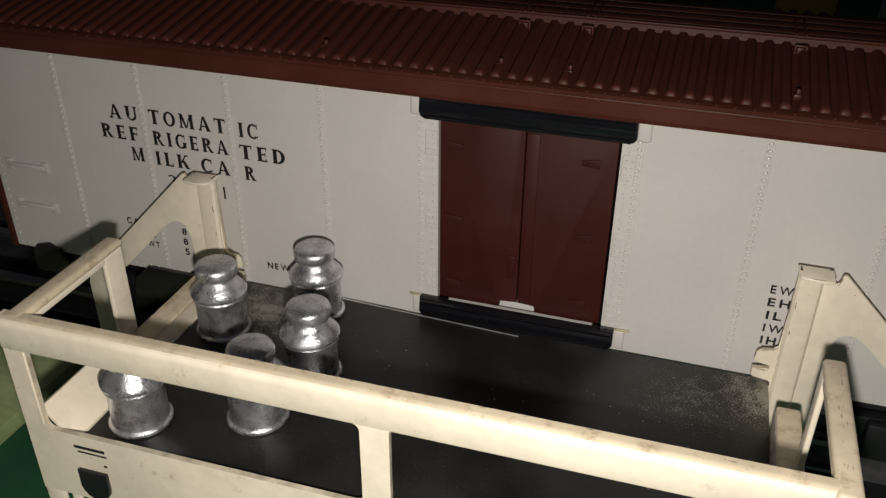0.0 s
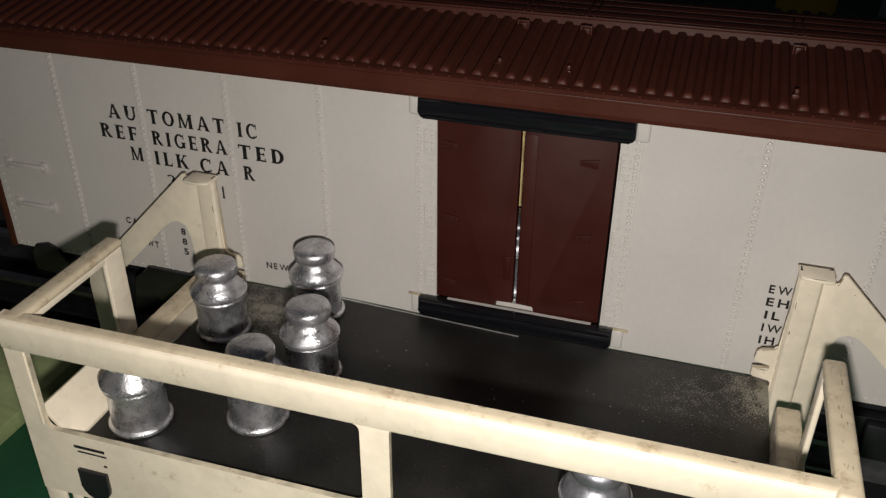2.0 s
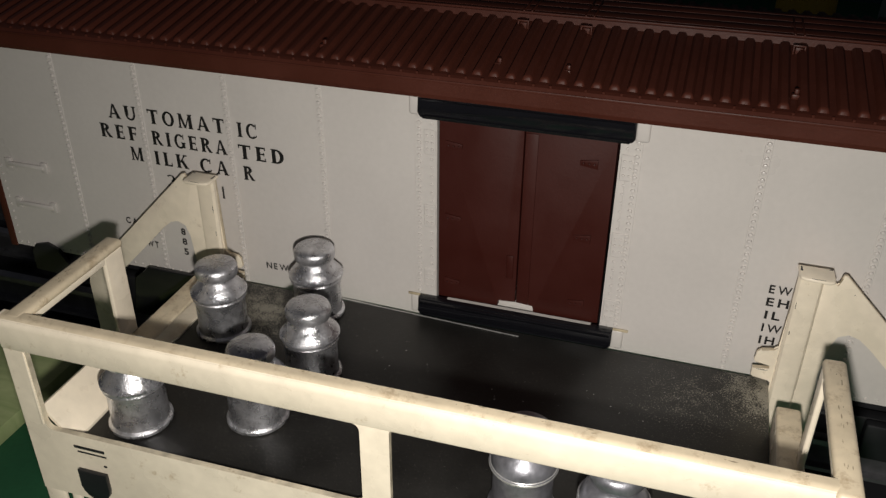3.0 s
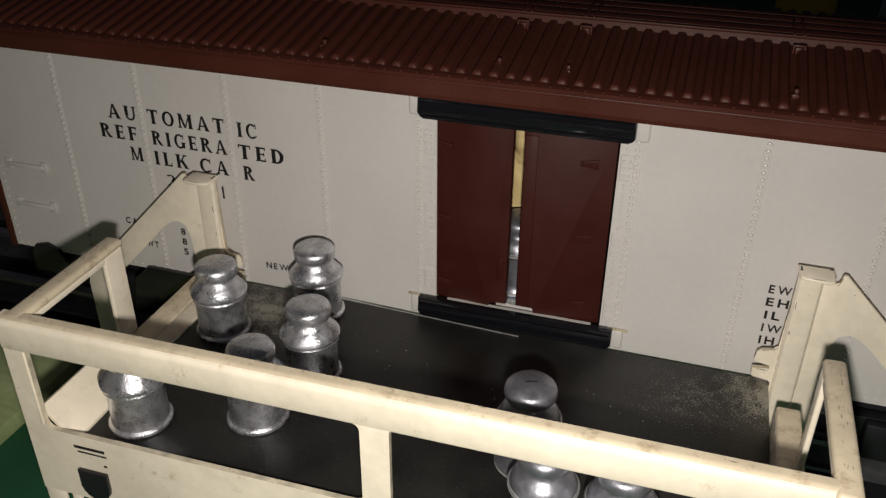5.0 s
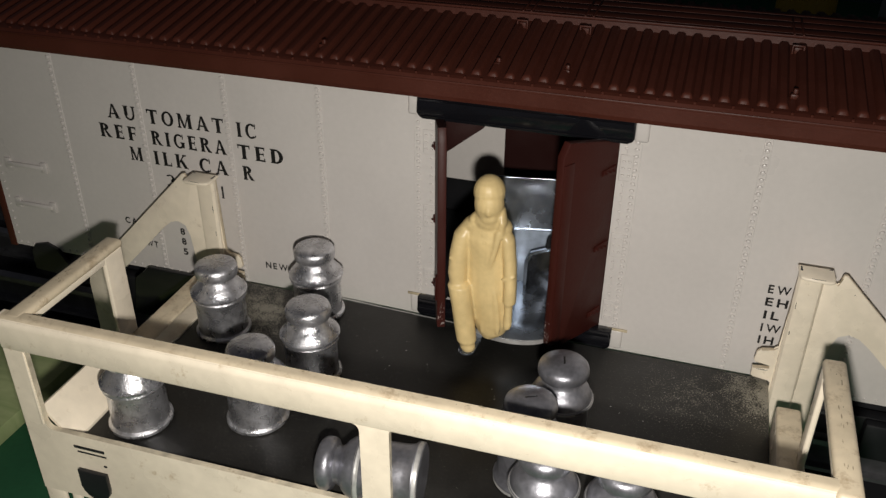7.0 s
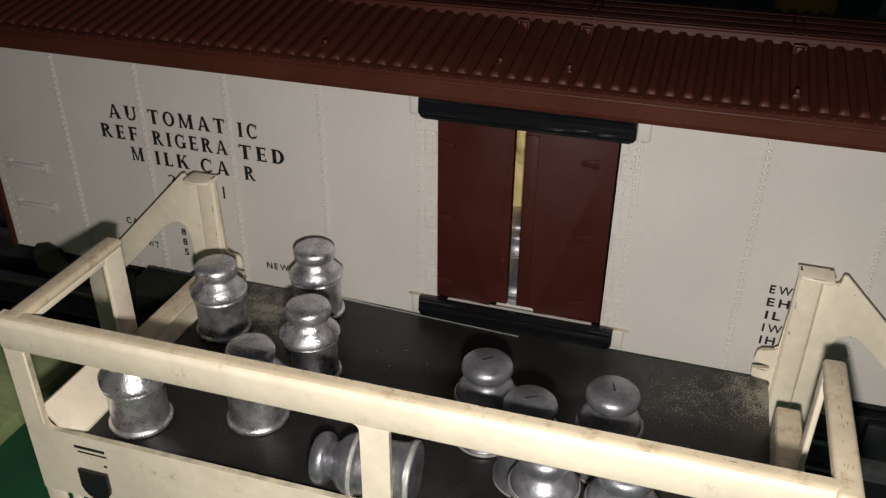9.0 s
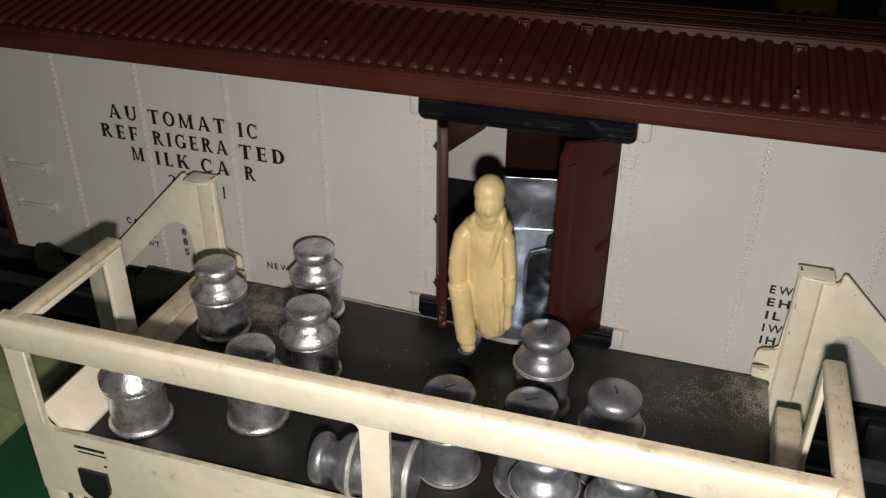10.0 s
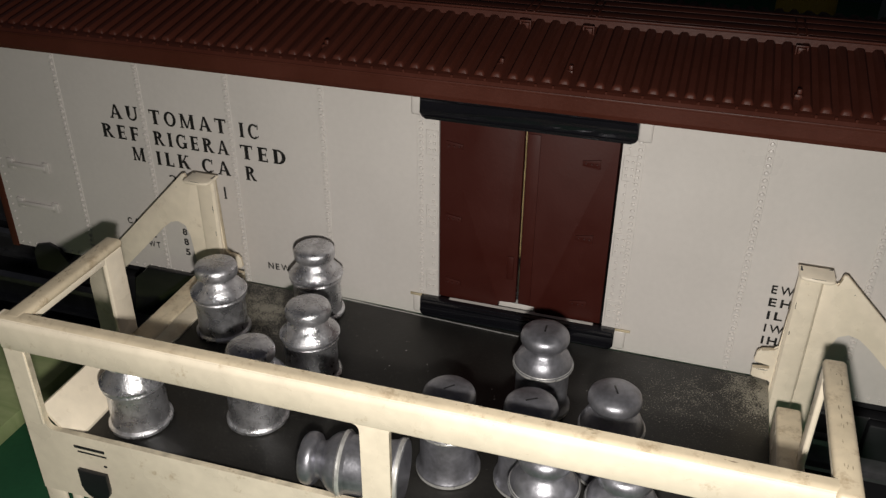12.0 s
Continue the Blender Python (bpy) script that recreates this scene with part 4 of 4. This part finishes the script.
prism(bm, [(x + 0.2, 0.8 + (z - 0.8) * 0.8) for x, z in [(-0.4, 0.8), (-0.4, 9.7), (0.5, 12.7), (3.3, 14.2), (6.0, 15.2), (6.0, 14.7), (3.5, 13.7), (0.9, 12.3), (0.1, 9.6), (0.1, 0.8)]], 10.7, 11.6, "y", 0.08)
part("flap_edge", bm, M_STEEL, carriage)
part("catch", prism(bmesh.new(), [(3.2, 10.6)] + arc(5.0, 12.7, 1.5, 190, 10, 8) + [(6.4, 10.8)], 11.8, 12.4, "y", 0.2), M_DARK, carriage, "black rounded catch behind the flap")


# ---- movement ----
def motions():
    # the car shivers along the track as the mechanism works
    shift = [(0, 0), (0.6, 0), (0.9, -0.3), (1.5, -0.42), (2.0, -0.25), (2.5, -0.4), (3.0, -0.25), (4.8, -0.2), (5.5, -0.6), (6.0, -0.35), (6.5, -0.75), (7.0, -0.4), (9.0, -0.15), (9.5, -0.2), (10.0, -0.1), (10.5, 0.12), (11.0, -0.05), (11.5, 0), (12.0, 0.15)]
    walk(CAR, [(t, pose(x * MM, 0, 0)) for t, x in shift])
    # open and shut: seconds, part open; 1 is wide open
    beat = [(0, 0), (0.72, 0), (0.86, 1), (1.42, 1), (1.53, 0.03), (2.12, 0.03), (2.26, 1), (2.88, 1), (2.97, 0.0), (3.55, 0.0), (3.7, 1), (4.38, 1), (4.5, 0.06), (5.0, 0.07), (5.1, 1), (5.74, 1), (5.87, 0.02), (6.38, 0.02), (6.5, 1), (7.18, 1), (7.31, 0.02),
            (7.8, 0.02), (7.94, 1), (8.6, 1), (8.72, 0.07), (9.2, 0.07), (9.3, 1), (10.02, 1), (10.12, 0.02), (10.6, 0.02), (10.7, 1), (11.45, 1), (11.57, 0.0), (11.8, 0.02), (12.0, 0.02)]
    def door_pose(hx, o, side):
        # the leaf swings out on a pivot that draws back behind the jamb
        if side > 0:
            return pose((hx - 1.25 * o - 1.5 * min(1, o / 0.07) ** 1.5 * (1 - o)) * MM, (0.6 + 2.0 * o) * MM, 0, 0, 0, -70 * o)
        return pose((hx + 1.5 * o) * MM, (0.6 + 1.5 * o) * MM, 0, 0, 0, 57.5 * o)
    def swing(mid):
        # each swing passes through one more stage half way
        rows = [beat[0]]
        for (ta, oa), (tb, ob) in zip(beat, beat[1:]):
            if abs(ob - oa) > 0.5:
                rows.append(((ta + tb) / 2, mid))
            rows.append((tb, ob))
        return rows
    walk(DOORS[0], [(t, door_pose(-15.6, o, 1)) for t, o in swing(0.75)])
    walk(DOORS[1], [(t, door_pose(15.9, o, -1)) for t, o in swing(0.35)])
    walk(FIG, [(t, pose((-3.7 + 0.4 * (1 - o)) * MM, (-11.2 + 29.5 * (1 - o)) * MM, 2.65 * MM, 0, 0, 0)) for t, o in swing(0.2)])
    walk(toe, [(t, pose(0, 14.0 * (1 - o) * MM, 0)) for t, o in swing(0.2)])
    walk(carriage, [(t, pose(0.4 * MM, (-5.9 + 13.4 * (1 - o)) * MM, 2.7 * MM, 0, 0, 0)) for t, o in swing(0.2)])
    # cans: wait inside, come out with the sweep, and get pushed along the deck
    wait = [(28 + 11 * i, 20) for i in range(7)]
    paths = [
        [(0.9, 14.5, -47.5), (1.0, 22.4, -49.0), (2.2, 22.4, -49.0), (2.4, 25.0, -49.3), (4.0, 25.0, -49.3), (4.2, 26.0, -49.4), (12, 26.0, -49.4)],
        [(2.3, 12.4, -39.5), (2.42, 11.8, -46.0), (3.68, 11.8, -46.4), (3.9, 15.2, -49.3), (12, 15.4, -49.4)],
        [(3.72, 9, -25), (3.85, 10.4, -36.4), (5.02, 10.4, -36.7), (5.2, 10.7, -38.8), (6.45, 10.7, -38.8), (6.6, 11.1, -40.0), (9.2, 11.1, -40.2), (9.5, 11.3, -40.6), (12, 11.3, -40.6)],
        [(5.1, 9, -20), (5.25, 10.2, -27.6), (6.4, 10.2, -27.6), (6.6, 14.1, -30.1), (7.85, 14.1, -30.1), (8.1, 22.2, -34.2), (9.2, 22.2, -34.2), (9.4, 22.6, -34.7), (12, 22.6, -34.7)],
        None,
        [(7.95, 2, -25), (8.2, 2.8, -33.2), (9.24, 2.8, -33.4), (9.45, -0.8, -41.4), (12, -0.8, -41.6)],
        [(9.31, 5.5, -11), (9.38, 9.5, -17.4), (9.45, 12.8, -21.0), (9.53, 13.2, -20.6), (9.62, 9.7, -22.6), (12, 9.7, -22.8)],
    ]
    for i, rows in enumerate(paths):
        wx, wy = wait[i]
        yaw = (0, 40, 17, 95, 0, 38, 262)[i]
        z = 0.00005
        if rows is None:
            t0 = 6.47
            after = [(6.47, pose(0.5 * MM, -17 * MM, z)), (6.51, pose(0, -24.5 * MM, z)), (6.57, pose(-0.5 * MM, -38 * MM, 5 * MM, 0, -70, 10)), (6.64, pose(-0.6 * MM, -45.5 * MM, 5 * MM, 0, -90, 4)), (6.8, pose(-2.4 * MM, -49.4 * MM, 5 * MM, 0, -90, 8)), (7.2, pose(-2.2 * MM, -49.4 * MM, 5 * MM, 0, -90, 5)),
                     (9.0, pose(-3.3 * MM, -49.4 * MM, 5 * MM, 0, -90, 4)), (10.6, pose(-3.6 * MM, -49.4 * MM, 5 * MM, 0, -90, 4)), (11.2, pose(-4.7 * MM, -49.4 * MM, 5 * MM, 0, -90, 4)), (12.0, pose(-5.1 * MM, -49.4 * MM, 5 * MM, 0, -90, 6))]
        else:
            t0 = rows[0][0]
            after = [(t, pose(x * MM, y * MM, z, 0, 0, yaw + 2 * k)) for k, (t, x, y) in enumerate(rows)]
        start = [(0.0, pose(wx * MM, wy * MM, 0.0009, 0, 0, yaw)), (max(0.05, t0 - 0.4), pose(wx * MM, wy * MM, 0.0009, 0, 0, yaw)), (max(0.1, t0 - 0.3), pose(-2.0 * MM, 7.6 * MM, 0.0037, 0, 0, yaw)), (t0 - 0.05, pose(-1.2 * MM, 7.4 * MM, 0.0037, 0, 0, yaw))]
        walk(CANS[i], start + after)


motions()
